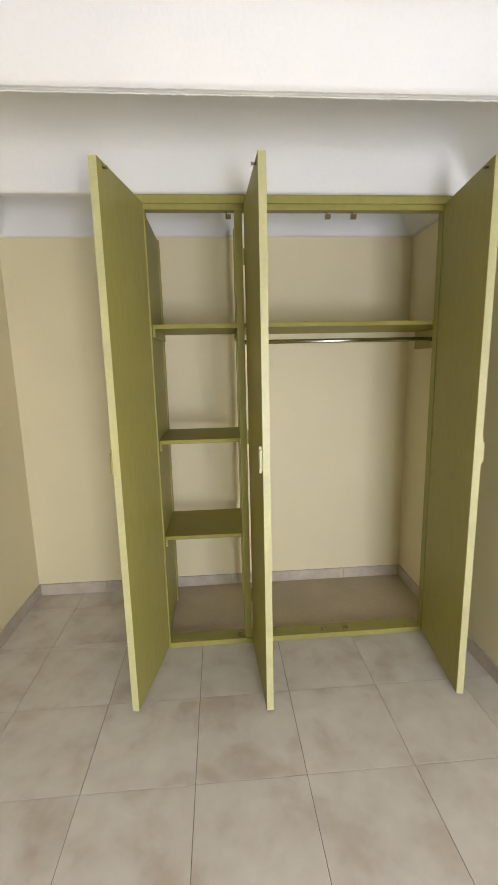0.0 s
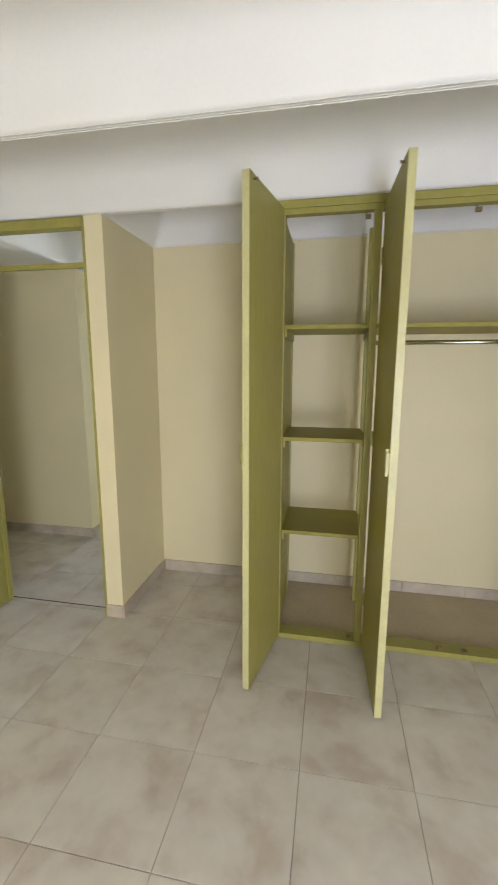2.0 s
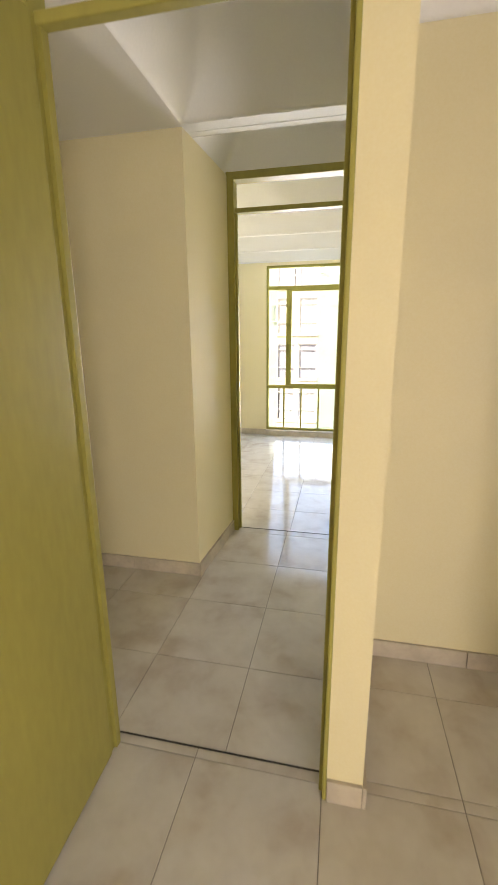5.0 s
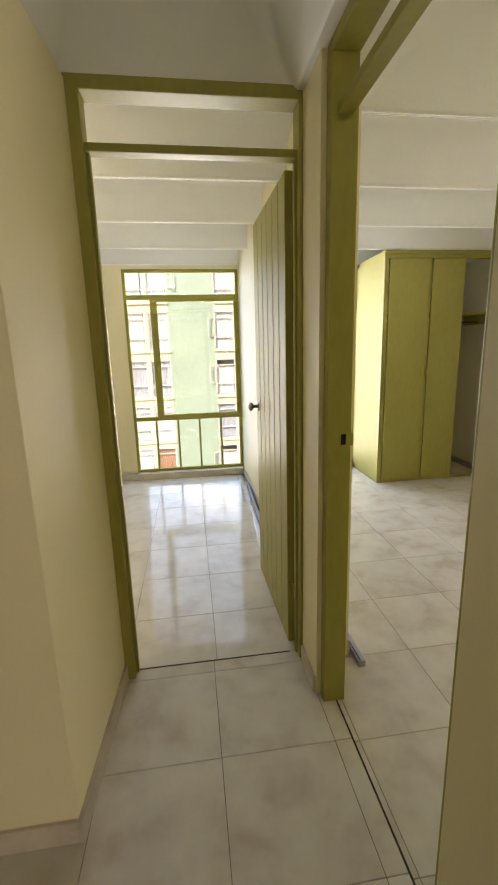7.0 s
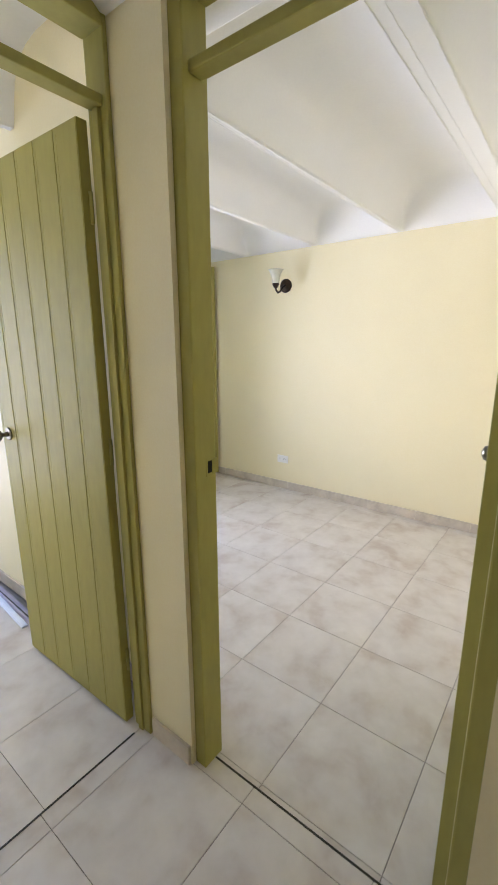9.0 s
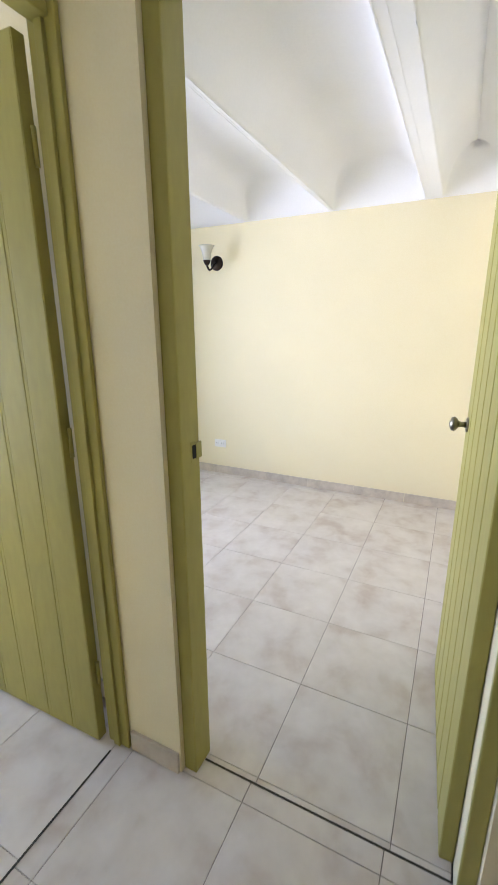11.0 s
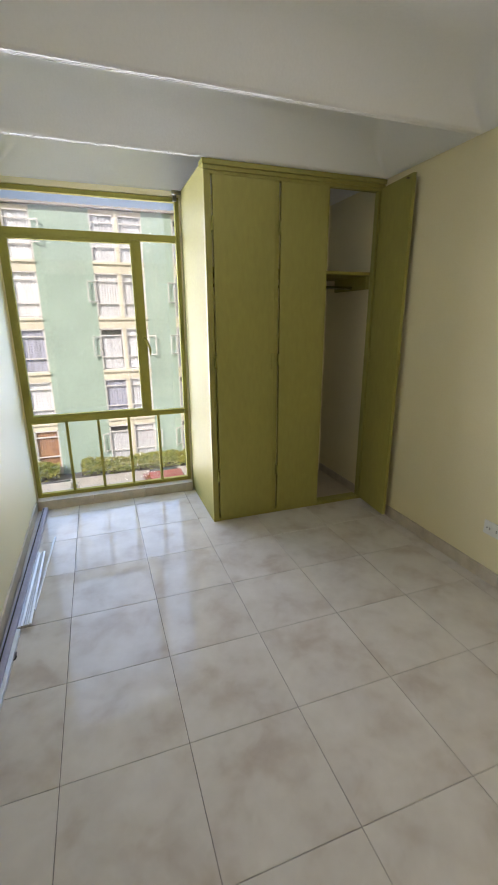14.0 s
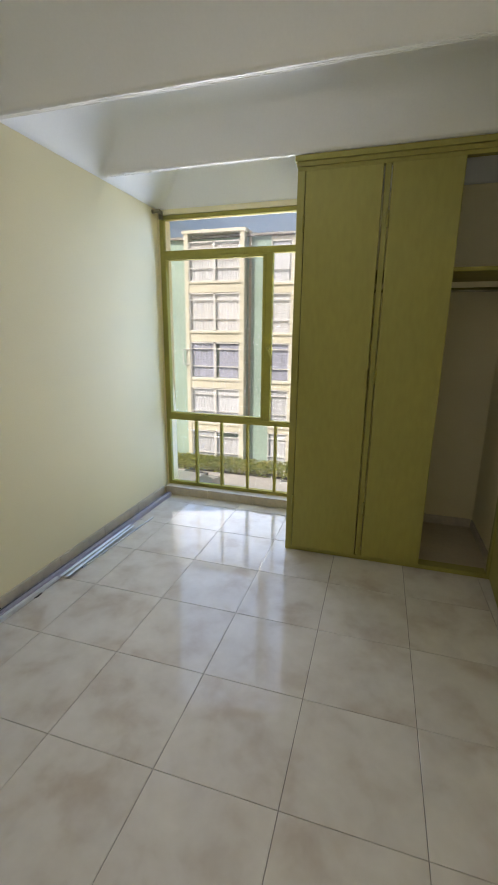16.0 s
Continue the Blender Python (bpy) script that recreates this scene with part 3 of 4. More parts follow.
for r in ((x0 + 0.0405, xd0 + 0.012, yf + 0.0455, 2.598, 1.632, 1.652), (x0 + 0.0405, xd0 + 0.012, yf + 0.0455, 2.598, 1.080, 1.100),
          (x0 + 0.0405, xd0 + 0.012, yf + 0.0455, 2.598, 0.580, 0.600), (xd0 + 0.013, 1.334, yf + 0.046, 2.655, 1.6325, 1.652)):
    part("shelf", boxes([r], 0.002), GREEN_IN, ward, "olive painted shelf board")
bm = bmesh.new()
tube(bm, [(xd1 - 0.004, 2.36, 1.572), (1.306, 2.36, 1.572)], 0.0115, 14)
part("hanging_rail", bm, STEEL, ward, "chromed tubular hanging rail")
for cx, cz in ((0.20, 2.118), (0.655, 2.118), (0.775, 2.118), (0.20, 0.036), (0.655, 0.036), (0.775, 0.036)):
    part("catch", boxes([(cx - 0.012, cx + 0.012, yf + 0.02, yf + 0.034, cz - 0.012, cz + 0.006), (cx - 0.012, cx - 0.006, yf + 0.014, yf + 0.0199, cz - 0.012, cz + 0.012)]),
         BRASS, ward, "small brass ball catch")
leaf(ward, "door", (-0.200, 2.150), (-0.281, 1.735), 0.020, 2.158, 0.030, -1, 1, pull=GREEN)
leaf(ward, "door", (0.267, 2.150), (0.286, 1.686), 0.016, 2.158, 0.030, -1, -1)
leaf(ward, "door", (1.186, 2.150), (1.120, 1.694), 0.020, 2.158, 0.030, 1, -1)


# ---- wardrobe of the main room ----
K = 6.10
kx0, kx1 = 0.266, 1.458
robe = thing("built_in_wardrobe", "olive green built-in wardrobe with two closed doors and one open door", "wardrobe")
for key, r, mt in (("stile", (kx0, kx0 + 0.040, K, K + 0.04, 0.0, 2.13), GREEN), ("stile", (0.697, 0.727, K, K + 0.04, 0.03, 2.13), GREEN),
                   ("stile", (kx1 - 0.040, kx1, K, K + 0.04, 0.0, 2.13), GREEN), ("header", (kx0, kx1, K, K + 0.04, 2.13, 2.17), GREEN),
                   ("cornice", (kx0 - 0.012, kx1, K - 0.022, K + 0.06, 2.170, 2.197), GREEN), ("cornice", (kx0 - 0.004, kx1, K - 0.010, K + 0.02, 2.148, 2.1695), GREEN),
                   ("sill", (kx0 + 0.04, kx1 - 0.04, K, K + 0.07, 0.001, 0.028), GREEN), ("side_panel", (kx0, kx0 + 0.02, K + 0.041, 6.779, 0.0, 2.197), SIDE),
                   ("cleat", (1.42, 1.4465, K + 0.08, 6.60, 1.545, 1.634), GREEN)):
    part(key, boxes([r], 0.003), mt, robe, "pale olive painted side panel" if key == "side_panel" else "")
part("bottom_board", boxes([(kx0 + 0.021, kx1 - 0.001, K + 0.071, 6.775, 0.001, 0.012)], 0.002), CEMENT, robe, "tan cement bottom")
part("shelf", boxes([(kx0 + 0.031, 1.446, K + 0.06, 6.62, 1.635, 1.655)], 0.002), GREEN_IN, robe, "olive painted shelf board")
bm = bmesh.new()
tube(bm, [(kx0 + 0.021, 6.36, 1.565), (1.429, 6.36, 1.565)], 0.0115, 14)
part("hanging_rail", bm, STEEL, robe, "tubular metal hanging rail")


def closed_door(parent, a, b, pull):
    ob = part("door", boxes([(a, b, K - 0.016, K + 0.006, 0.031, 2.126)], 0.004), GREEN, parent, "closed flush olive green wardrobe door")
    for z in (0.30, 1.06, 1.84):
        bm = bmesh.new()
        tube(bm, [(a - 0.006, K - 0.018, z), (a - 0.006, K - 0.018, z + 0.075)], 0.0075, 8)
        part("hinge", bm, GREEN, ob)
    if pull:
        part("finger_pull", boxes([(b - 0.020, b - 0.002, K - 0.026, K - 0.0165, 1.04, 1.14)], 0.004), GREEN, ob, "painted finger pull")


closed_door(robe, 0.312, 0.692, True)
closed_door(robe, 0.732, 1.056, False)
leaf(robe, "door", (1.425, 6.085), (1.400, 5.762), 0.020, 2.145, 0.022, 1, -1, GREEN, GREEN)


# ---- sconce and outlet ----
sconce = thing("wall_sconce", "dark bronze wall sconce with an upturned frosted glass bell shade", "wall lamp")
sx, sy, sz, AX = 1.460, 4.935, 1.905, 0.165
bm = bmesh.new()
tube(bm, [(sx - d, sy, sz) for d in (0.0, 0.008, 0.014, 0.020, 0.024)], [0.060, 0.060, 0.052, 0.030, 0.014], 28)
part("backplate", bm, BRONZE, sconce, "round dark bronze backplate")
bm = bmesh.new()
tube(bm, [(sx - 0.02, sy, sz), (sx - 0.060, sy, sz - 0.020), (sx - 0.095, sy, sz - 0.056), (sx - 0.130, sy, sz - 0.068), (sx - 0.158, sy, sz - 0.050),
          (sx - AX, sy, sz - 0.025)], 0.0085, 12)
part("arm", bm, BRONZE, sconce, "curved bronze arm")
bm = bmesh.new()
tube(bm, [(sx - AX, sy, sz - 0.025 + d) for d in (-0.012, 0.0, 0.018, 0.036)], [0.010, 0.020, 0.029, 0.031], 20)
part("socket_cup", bm, BRONZE, sconce, "bronze socket cup")
bm = bmesh.new()
out_r = [(0.030, 0.031), (0.055, 0.033), (0.085, 0.038), (0.112, 0.047), (0.134, 0.060), (0.141, 0.067)]
tube(bm, [(sx - AX, sy, sz - 0.025 + h) for h, r in out_r] + [(sx - AX, sy, sz - 0.025 + h) for h, r in out_r[::-1]],
     [r for h, r in out_r] + [r - 0.004 for h, r in out_r[::-1]], 28, caps=False)
part("shade", bm, FROST, sconce, "frosted glass bell shade")

outlet = thing("wall_outlet", "white plastic double wall outlet low on the cream wall", "outlet")
part("plate", boxes([(1.450, 1.4598, 4.88, 5.0, 0.262, 0.336)], 0.003), PLASTIC, outlet)
for oy in (4.912, 4.968):
    sk = part("socket", boxes([(1.4465, 1.4499, oy - 0.02, oy + 0.02, 0.280, 0.318)], 0.002), PLASTIC, outlet)
    for dy in (-0.008, 0.008):
        # raised dark bars; their colour stands for the shade inside the slots
        part("slot_shade", boxes([(1.4455, 1.4464, oy + dy - 0.0015, oy + dy + 0.0015, 0.294, 0.308)]), DARK, sk, "dark bar for the shade in a socket slot")


# ---- loose strips along the wall foot ----
def strip(name, label, a, b, wide, high, mat, z=0.001, groove=0, group="loose blind strips"):
    """A long thin profile lying on the floor from a to b."""
    va, vb = Vector((*a, 0)), Vector((*b, 0))
    n, ang = (vb - va).length, math.atan2(vb.y - va.y, vb.x - va.x)
    ob = thing(name, label, "strip", group)
    bm = bmesh.new()
    box(bm, 0, n, -wide / 2, wide / 2, z, z + high)
    bmesh.ops.bevel(bm, geom=bm.edges[:], offset=min(0.002, high / 3), segments=2, profile=0.6, affect="EDGES")
    for k in range(groove):
        y = -wide / 2 + wide * (k + 1) / (groove + 1)
        box(bm, 0.004, n - 0.004, y - 0.0025, y + 0.0025, z + high + 0.0003, z + high + 0.003)
    ob.matrix_world = Matrix.Translation(va) @ Matrix.Rotation(ang, 4, "Z")
    part("profile", bm, mat, ob)
    if high > 0.025:
        # dark strip laid on the rail top in place of a shaded slot
        part("slot_shade", boxes([(0.006, n - 0.006, wide * 0.16, wide * 0.34, z + high + 0.0003, z + high + 0.001)]), DARK, ob, "dark strip for the shade in the slot along the rail")
    return ob


strip("blind_rail", "long pale lilac plastic blind rail lying along the wall", (-0.882, 4.30), (-0.852, 6.69), 0.036, 0.032, LILAC, groove=1)
bundle = thing("blind_bundle", "bundle of thin white aluminium blind slats on the tiles", "blind slats", "loose blind strips")
rng_b = random.Random(8)
for k in range(6):
    bm, n = bmesh.new(), 6
    xa, xb = -0.858 + 0.0115 * k, -0.846 + 0.0085 * k
    ya, yb = 5.385 + rng_b.uniform(-0.012, 0.006), 6.05 + rng_b.uniform(-0.03, 0.03)
    lift = 0.006 + 0.006 * (k % 3)
    rows_b = [[bm.verts.new((x + 0.0165 * (u / n - 0.5), y, lift + 0.0055 * math.sin(math.pi * u / n) + dz)) for u in range(n + 1)]
              for x, y, dz in ((xa, ya, 0.0008), (xb, yb, 0.0008), (xb, yb, 0.0), (xa, ya, 0.0))]
    for p, q in zip(rows_b, rows_b[1:] + rows_b[:1]):
        for u in range(n):
            bm.faces.new((p[u], p[u + 1], q[u + 1], q[u]))
    part("slat", bm, ALUMINIUM, bundle)
strip("blind_rod", "thin grey metal rod on the tiles", (-0.796, 5.50), (-0.758, 6.24), 0.010, 0.010, ALUMINIUM)
strip("blind_rail", "grey metal blind channel lying along the wall", (-0.876, 3.80), (-0.846, 5.36), 0.022, 0.022, ALUMINIUM, groove=1)
strip("blind_rod", "thin grey metal rod on the tiles", (-0.856, 4.75), (-0.838, 5.36), 0.008, 0.008, STEEL)
hook = thing("blind_hook", "small dark metal ring hook on the tiles beside the blind strips", "hook")
bm = bmesh.new()
tube(bm, [(-0.845 + 0.014 * math.cos(radians(a)), 5.20 + 0.016 * math.sin(radians(a)), 0.004) for a in range(0, 331, 22)] + [(-0.835, 5.23, 0.004)], 0.0032, 8)
part("ring", bm, BRONZE, hook)
strip("blind_rail", "short pale plastic blind rail end by the doorway", (-0.878, 3.72), (-0.893, 4.28), 0.030, 0.030, LILAC, groove=1)
strip("blind_rail", "long pale lilac plastic blind rail lying along the wall", (-1.085, 4.75), (-1.030, 6.30), 0.035, 0.030, LILAC, groove=1)
strip("blind_bundle", "grooved white aluminium slat on the tiles", (-1.125, 4.80), (-1.066, 5.70), 0.030, 0.010, ALUMINIUM, groove=2)


# ---- across the street ----
FY, G0 = 25.5, -6.15
structure("ground", boxes([(-900, 900, -900, 900, G0 - 0.3, G0)]), ASPHALT, "grey asphalt ground between the blocks", "ground")
structure("wall_lower_storeys", boxes([(-3.6, 1.6, -2.05, 6.955, G0, -0.125)]), CONCRETE, "plain wall of the storeys below the flat", "wall")
structure("pavement", boxes([(-60, 60, 22.2, 24.25, G0, G0 + 0.14)], 0.02), CONCRETE, "pale concrete footpath along the hedge", "pavement")


def facade_window(parent, xa, xb, z0, z1, y, cloth, open_sash, rng, blind=False):
    """A white metal window with low bars, its curtain behind, and perhaps a casement standing out."""
    win = part("window", boxes([(xa, xa + 0.06, y - 0.05, y + 0.05, z0, z1), (xb - 0.06, xb, y - 0.05, y + 0.05, z0, z1), (xa, xb, y - 0.05, y + 0.05, z1 - 0.06, z1),
                                (xa, xb, y - 0.05, y + 0.05, z0, z0 + 0.06), (xa, xb, y - 0.04, y + 0.04, z0 + 0.62, z0 + 0.67),
                                (xa, xb, y - 0.04, y + 0.04, z1 - 0.36, z1 - 0.31)]), F_WHITE, parent, "white metal window")
    bm = bmesh.new()
    n, w = 26, (xb - xa - 0.14) * (1 - 0.3 * max(0, rng.random() - 0.5))
    a0 = xa + 0.07 + rng.uniform(0, xb - xa - 0.14 - w)
    zc = z1 - (0.07 if rng.random() < 0.85 else 0.32)
    rows = [[bm.verts.new((a0 + w * i / n, y + 0.10 + 0.03 * math.sin(i * 1.9 + rng.uniform(-0.4, 0.4)), z)) for i in range(n + 1)] for z in (z0 + 0.07, zc)]
    for i in range(n):
        bm.faces.new((rows[0][i], rows[0][i + 1], rows[1][i + 1], rows[1][i])).smooth = True
    part("curtain", bm, cloth, win, "drawn curtain behind the pane")
    part("pane", boxes([(xa + 0.05, xb - 0.05, y + 0.005, y + 0.015, z0 + 0.05, z1 - 0.05)]), F_PANE, win).visible_shadow = False
    # no room here: a flat sheet whose grey stands for the shade indoors
    part("shade_sheet", boxes([(xa, xb, y + 0.5, y + 0.54, z0, z1)]), DIM, win, "grey sheet coloured for the dimness behind the curtain")
    if blind:
        part("blind", boxes([(xa + 0.06, xb - 0.06, y + 0.08, y + 0.11, z1 - 0.1 - 0.14 * (k + 1), z1 - 0.1 - 0.14 * k - 0.012) for k in range(6)]), SHUTTER, win, "lowered slatted blind")
    if open_sash:
        s, x = (-1, xa) if open_sash < 0 else (1, xb)
        m = Matrix.Translation((x, y - 0.05, 0)) @ Matrix.Rotation(radians(-37 if s > 0 else -143), 4, "Z")
        za, zb = z0 + 0.68, z1 - 0.36
        bm = bmesh.new()
        for r in ((0, 0.04, -0.02, 0.02, za, zb), (0.38, 0.42, -0.02, 0.02, za, zb), (0.04, 0.38, -0.02, 0.02, za, za + 0.05), (0.04, 0.38, -0.02, 0.02, zb - 0.05, zb)):
            box(bm, *r, m)
        part("casement", bm, F_WHITE, win, "opened white casement")
        bm = bmesh.new()
        box(bm, 0.04, 0.38, -0.004, 0.004, za + 0.05, zb - 0.05, m)
        part("pane", bm, F_PANE, win).visible_shadow = False
    return win


F_PANE = glass_material("facade_glass", (0.98, 0.99, 1.0), 0.06)
TOPS = (5.86, 3.40, 0.93, -1.50, -3.86)
COLUMNS = ((-19.4, -17.1), (-14.9, -12.6), (-4.81, -2.52), (-0.13, 2.16), (3.55, 5.84), (8.2, 10.5), (11.9, 14.2))


def block():
    """The five-storey block: green rendered bands, columns of paired windows with cream spandrels, one projecting bay."""
    rng = random.Random(5)
    ob = thing("apartment_building", "five-storey green apartment building with white windows and cream bands", "building")
    edges = [-34.0]
    for a, b in COLUMNS:
        edges += [a, b]
    edges.append(34.0)
    for a, b in zip(edges[::2], edges[1::2]):
        part("wall", boxes([(a, b, FY, FY + 8, G0, 6.06)]), F_GREEN, ob, "green rendered wall band")
        for z in (TOPS[0] - 2.32, TOPS[1] - 2.32, TOPS[2] - 2.32, TOPS[3] - 2.32):
            part("joint", boxes([(a, b, FY - 0.012, FY - 0.0005, z, z + 0.03)]), F_GREEN, ob)
    # solid core backing the windows, in the same indoor-shade grey
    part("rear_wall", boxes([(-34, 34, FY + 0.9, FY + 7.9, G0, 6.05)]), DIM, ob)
    for a, b in COLUMNS:
        mid = (a + b) / 2
        part("mullion_post", boxes([(mid - 0.07, mid + 0.07, FY - 0.03, FY + 0.2, G0, 6.04)]), F_CREAM, ob, "cream post between paired windows")
        for i, zt in enumerate(TOPS):
            zb = zt - 1.98
            low = G0 if i == len(TOPS) - 1 else TOPS[i + 1]
            part("spandrel", boxes([(a, mid - 0.07, FY + 0.0, FY + 0.18, low + 0.02, zb), (mid + 0.07, b, FY + 0.0, FY + 0.18, low + 0.02, zb),
                                    (a - 0.02, b + 0.02, FY - 0.10, FY - 0.031, zb - 0.10, zb - 0.01)]), F_CREAM, ob, "cream spandrel band")
            part("soffit", boxes([(a, mid - 0.07, FY + 0.0, FY + 0.16, zt, 6.03 if i == 0 else zt + 0.02), (mid + 0.07, b, FY, FY + 0.16, zt, 6.03 if i == 0 else zt + 0.02)]), F_CREAM, ob)
            pick = rng.random()
            for k, (xa, xb) in enumerate(((a, mid - 0.07), (mid + 0.07, b))):
                cloth = CURTAIN_B if (i == 2 and abs(a + 4.81) < 0.1) or (i == 3 and k == 0 and abs(a + 0.13) < 0.1) else CURTAIN_R if i == 4 and k == 1 and abs(a + 4.81) < 0.1 else CURTAIN
                sash = 0
                if k == 0 and (i in (1,) or (a > -1 and i in (1, 2, 4))):
                    sash = -1
                if k == 1 and (i == 0 and a < -1 or a > -1 and i in (2, 4)):
                    sash = 1
                facade_window(ob, xa, xb, zb, zt, FY + 0.06, cloth, sash, rng)
    # projecting bay
    ba, bb, by = -9.05, -6.25, FY - 0.55
    part("bay_post", boxes([(bb, bb + 0.22, by - 0.02, FY - 0.001, G0, 6.22)]), F_CREAM, ob, "cream corner post of the bay")
    part("bay_post", boxes([(ba - 0.22, ba, by - 0.02, FY - 0.001, G0, 6.22)]), F_CREAM, ob, "cream corner post of the bay")
    part("bay_roof", boxes([(ba - 0.3, bb + 0.3, by - 0.08, FY + 0.2, 6.22, 6.38)], 0.02), F_CREAM, ob)
    mid = (ba + bb) / 2
    for i, zt in enumerate(TOPS):
        zb = zt - 1.9
        low = G0 if i == len(TOPS) - 1 else TOPS[i + 1]
        part("spandrel", boxes([(ba, bb, by + 0.02, by + 0.2, low + 0.02, zb), (ba - 0.02, bb + 0.02, by - 0.06, by + 0.019, zb - 0.1, zb - 0.01)]), F_CREAM, ob, "cream spandrel band")
        for k, (xa, xb) in enumerate(((ba, mid), (mid, bb))):
            facade_window(ob, xa, xb, zb, zt, by + 0.08, CURTAIN_B if i == 2 else CURTAIN, -1 if i == 2 and k == 0 else 0, rng, blind=i == 0)
    bm = bmesh.new()
    tube(bm, [(-5.86, FY - 0.09, G0), (-5.86, FY - 0.09, 6.3)], 0.065, 10)
    part("downpipe", bm, F_PIPE, ob, "beige rainwater downpipe")
    roof = part("roof", boxes([(-34.3, 34.3, FY - 0.22, FY + 8.5, 6.06, 6.16)], 0.02), F_ROOF, ob, "grey corrugated roof edge")
    bm = bmesh.new()
    for i in range(230):
        x = -34 + i * 0.296
        tube(bm, [(x, FY - 0.24, 6.165), (x, FY + 6, 6.5)], 0.035, 6)
    part("roof_ridges", bm, F_ROOF, roof)
    return ob


block()


def hedge(name, xa, xb, y, high, deep, count, seed):
    """A clipped hedge: stems and a shell of many small leaves with an uneven top."""
    rng = random.Random(seed)
    ob = thing(name, "clipped green hedge with yellowish new leaves along the footpath", "hedge")
    bm = bmesh.new()
    x = xa
    while x < xb:
        tube(bm, [(x, y, G0), (x + rng.uniform(-0.1, 0.1), y + rng.uniform(-0.2, 0.2), G0 + high * 0.8)], [0.03, 0.012], 5)
        x += 0.35
    part("stems", bm, STEM, ob)
    verts, faces = [], []
    for i in range(count):
        u = rng.uniform(xa, xb)
        hx = high * (0.86 + 0.16 * noise.noise(Vector((u * 1.3, y, 3.0))) + 0.10 * noise.noise(Vector((u * 5.0, y, 9.0))))
        a = rng.uniform(0, math.pi)
        rr = 1 - 0.35 * rng.random() ** 2
        p = Vector((u, y - deep / 2 * math.cos(a) * rr, G0 + 0.08 + hx * (math.sin(a) ** 0.45) * rr * rng.uniform(0.3, 1.0) ** 0.35))
        s = rng.uniform(0.045, 0.10)
        d1 = Vector((rng.uniform(-1, 1), rng.uniform(-1, 1), rng.uniform(-0.6, 1))).normalized()
        d2 = d1.cross(Vector((rng.uniform(-1, 1), rng.uniform(-1, 1), rng.uniform(-1, 1)))).normalized()
        k = len(verts)
        verts += [p - d1 * s, p + d2 * s * 0.45, p + d1 * s, p - d2 * s * 0.45]
        faces.append((k, k + 1, k + 2, k + 3))
    me = bpy.data.meshes.new("leaves")
    me.from_pydata([tuple(v) for v in verts], [], faces)
    me.materials.append(LEAF)
    lv = new("leaves", me)
    lv.parent = ob
    tagged(lv, kind="stuff")
    return ob


hedge("hedge", -20, -2.6, 24.8, 1.0, 0.9, 18000, 3)
hedge("hedge", -1.6, 16, 24.8, 0.95, 0.9, 18000, 4)


def car(x, y, turn, paint, label):
    """A small parked saloon, bonnet along +x."""
    ob = thing("car", label, "car", "parked cars", at=(x, y, G0), turn=turn)
    side = ((-2.0, 0.35), (-2.05, 0.75), (-1.9, 0.95), (-1.35, 1.0), (-0.85, 1.40), (0.35, 1.43), (0.95, 1.02), (1.75, 0.88), (2.05, 0.7), (2.08, 0.35))
    bm = bmesh.new()
    rings = []
    for w, inset in ((-0.82, 0.9), (-0.78, 1.0), (0.78, 1.0), (0.82, 0.9)):
        rings.append([bm.verts.new((px * (0.985 if inset < 1 else 1), w * (0.82 if pz > 1.1 else 1), pz * (0.985 if inset < 1 else 1))) for px, pz in side])
    for a, b in zip(rings, rings[1:]):
        for k in range(len(side)):
            bm.faces.new((a[k], a[(k + 1) % len(side)], b[(k + 1) % len(side)], b[k]))
    bm.faces.new(rings[0][::-1])
    bm.faces.new(rings[-1])
    part("body", bm, paint, ob)
    part("windscreen", boxes([(0.42, 0.90, -0.58, 0.58, 1.10, 1.33)], 0.03), CAR_GLASS, ob, "dark windscreen")
    part("rear_window", boxes([(-1.28, -0.92, -0.58, 0.58, 1.08, 1.30)], 0.03), CAR_GLASS, ob, "dark rear window")
    for s in (-1, 1):
        part("side_window", boxes([(-0.85, 0.38, s * 0.665 - 0.02, s * 0.665 + 0.02, 1.05, 1.34)], 0.01), CAR_GLASS, ob, "dark side window")
        for wx in (-1.25, 1.3):
            bm = bmesh.new()
            tube(bm, [(wx, s * 0.80 - 0.09, 0.31), (wx, s * 0.80 + 0.09, 0.31)], 0.31, 18)
            wheel = part("wheel", bm, RUBBER, ob)
            bm = bmesh.new()
            tube(bm, [(wx, s * 0.895, 0.31), (wx, s * 0.90, 0.31)], 0.19, 14)
            part("rim", bm, ALUMINIUM, wheel)
        part("headlight", boxes([(2.0, 2.07, s * 0.6 - 0.13, s * 0.6 + 0.13, 0.6, 0.72)], 0.02), PLASTIC, ob)
    return ob


car(1.85, 20.0, 90, CAR_RED, "red parked saloon car on the asphalt below")
car(-2.45, 20.0, 90, CAR_PALE, "pale silver parked saloon car on the asphalt below")
car(-7.05, 20.0, 84, CAR_DARK, "silver grey parked saloon car on the asphalt below")


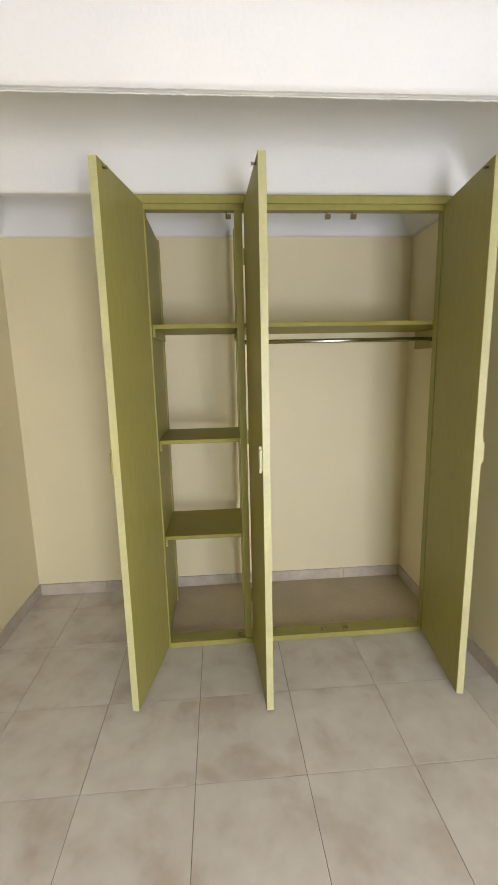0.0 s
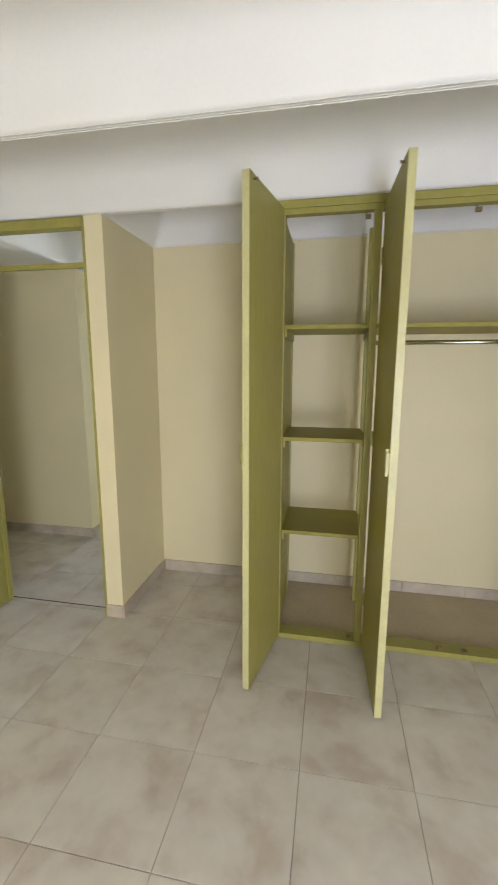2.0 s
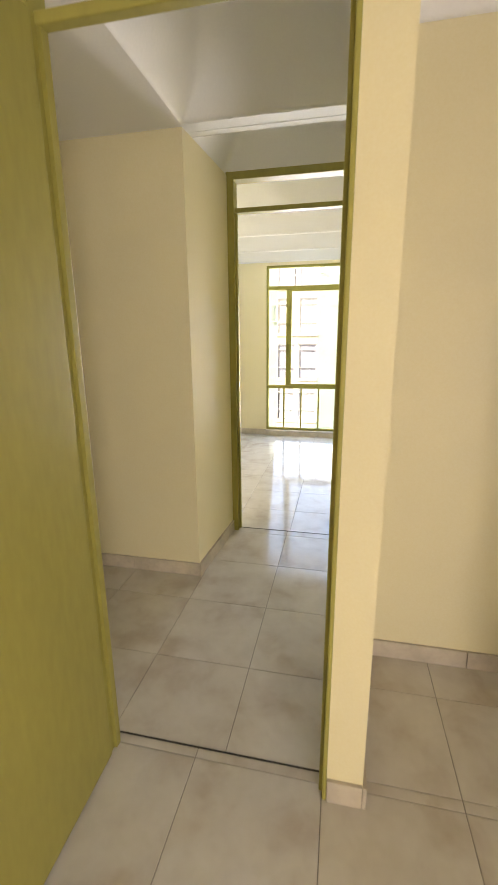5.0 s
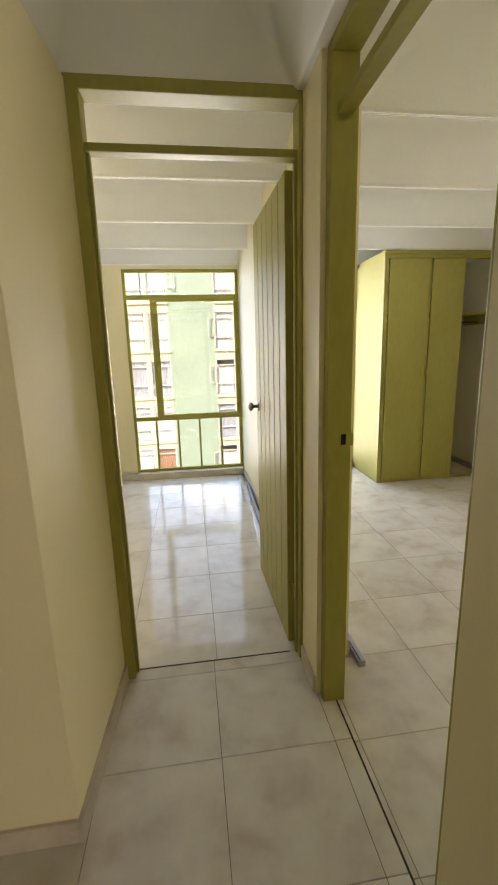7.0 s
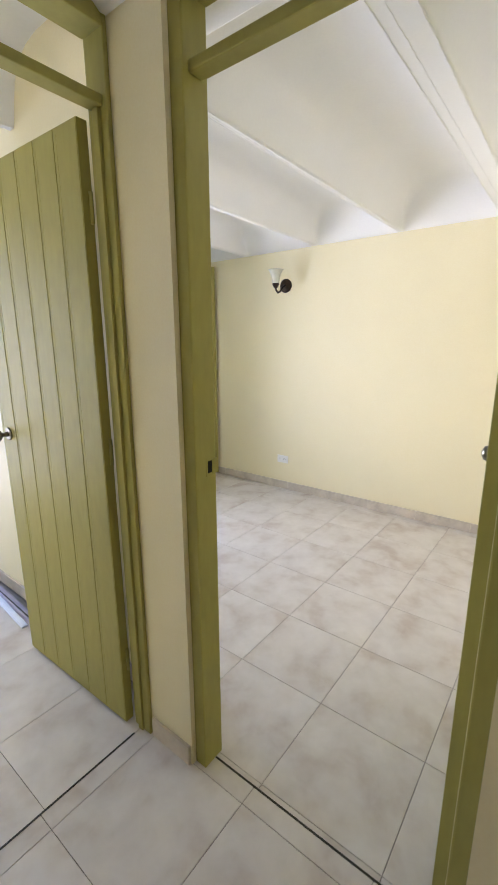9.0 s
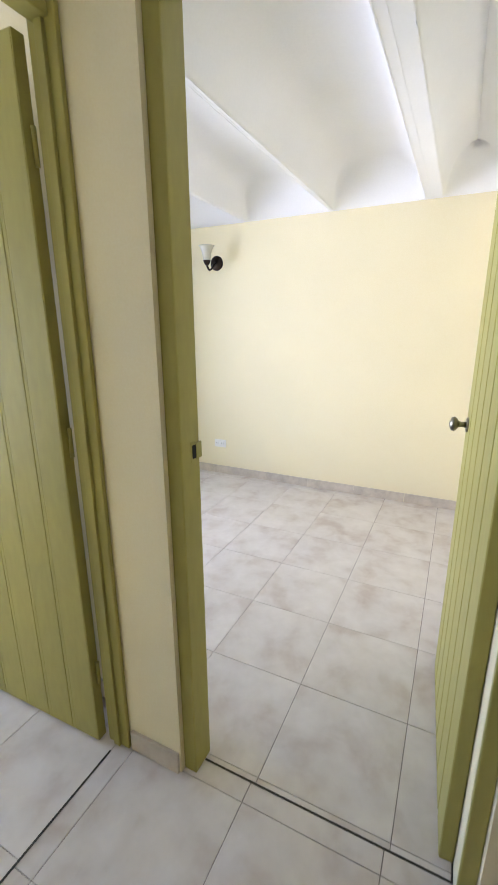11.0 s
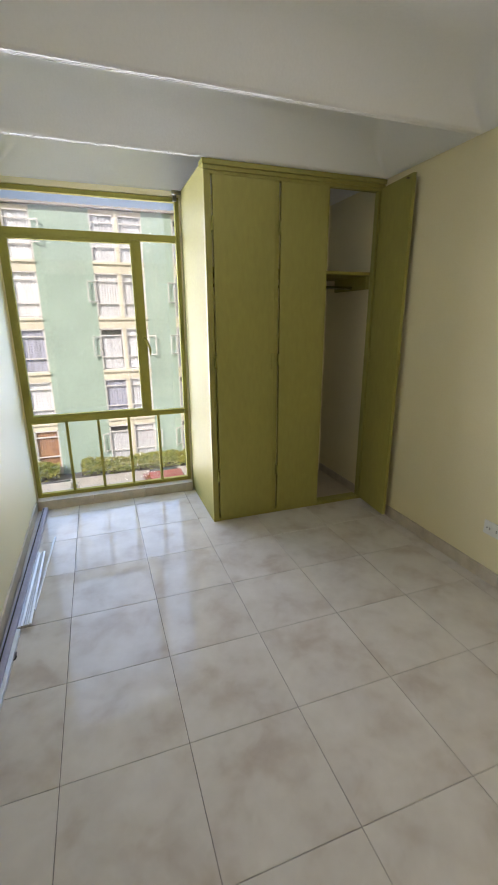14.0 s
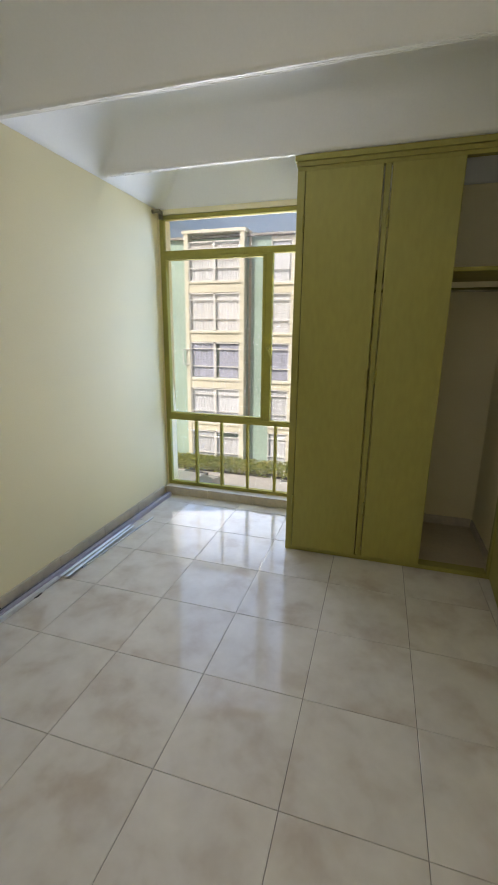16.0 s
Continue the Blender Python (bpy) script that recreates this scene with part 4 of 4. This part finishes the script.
# ---- floors: tiles laid in grids, each room its own ----
def floor(name, x0, x1, y0, y1, ox, oy, holes=()):
    base = structure(name, boxes([(x0, x1, y0, y1, -0.12, -0.0035)]), GROUT, "pale glazed ceramic tile floor with thin dark joints", "floor")
    T, g, kept = 0.4, 0.0011, {}
    i0, i1 = math.floor((x0 - ox) / T), math.ceil((x1 - ox) / T)
    j0, j1 = math.floor((y0 - oy) / T), math.ceil((y1 - oy) / T)
    for i in range(i0, i1):
        for j in range(j0, j1):
            a, b = max(x0, ox + i * T) + g, min(x1, ox + (i + 1) * T) - g
            c, d = max(y0, oy + j * T) + g, min(y1, oy + (j + 1) * T) - g
            if b - a < 0.008 or d - c < 0.008:
                continue
            key = (round(b - a, 3), round(d - c, 3))
            if key not in kept:
                bm = bmesh.new()
                w, h = key[0] / 2, key[1] / 2
                e = min(0.0016, w / 4, h / 4)
                lo = [bm.verts.new((sx * w, sy * h, z)) for z in (-0.011, -0.0008) for sx, sy in ((-1, -1), (1, -1), (1, 1), (-1, 1))]
                up = [bm.verts.new((sx * (w - e), sy * (h - e), 0.0)) for sx, sy in ((-1, -1), (1, -1), (1, 1), (-1, 1))]
                for k in range(4):
                    q = (k + 1) % 4
                    bm.faces.new((lo[k], lo[q], lo[4 + q], lo[4 + k]))
                    bm.faces.new((lo[4 + k], lo[4 + q], up[q], up[k]))
                bm.faces.new(up)
                kept[key] = mesh_of("tile", bm, TILE)
            ob = new("tile", kept[key])
            ob.location = ((a + b) / 2, (c + d) / 2, 0)
            ob.parent = base
    return base


floor("floor_bedroom", -1.975, 1.36, -1.9, 2.239, 0.0, 1.804)
structure("floor_wardrobe", boxes([(-0.195, 1.322, 2.242, 2.778, 0.0005, 0.006)]), CEMENT, "plain tan cement screed inside the wardrobe", "floor")
floor("floor_closet", -1.09, 1.36, 2.239, 2.79, 0.0, 1.804)
floor("floor_hall", -3.5, -1.11, 2.239, 3.871, -1.510, 1.804)
floor("floor_doorway", -1.11, -1.046, 2.80, 3.871, -1.110, 1.804)
floor("floor_window_room", -3.2, -1.0, 3.871, 6.78, -1.495, 3.82)
floor("floor_main_room", -1.046, 1.46, 2.84, 6.78, 0.175, 4.590)
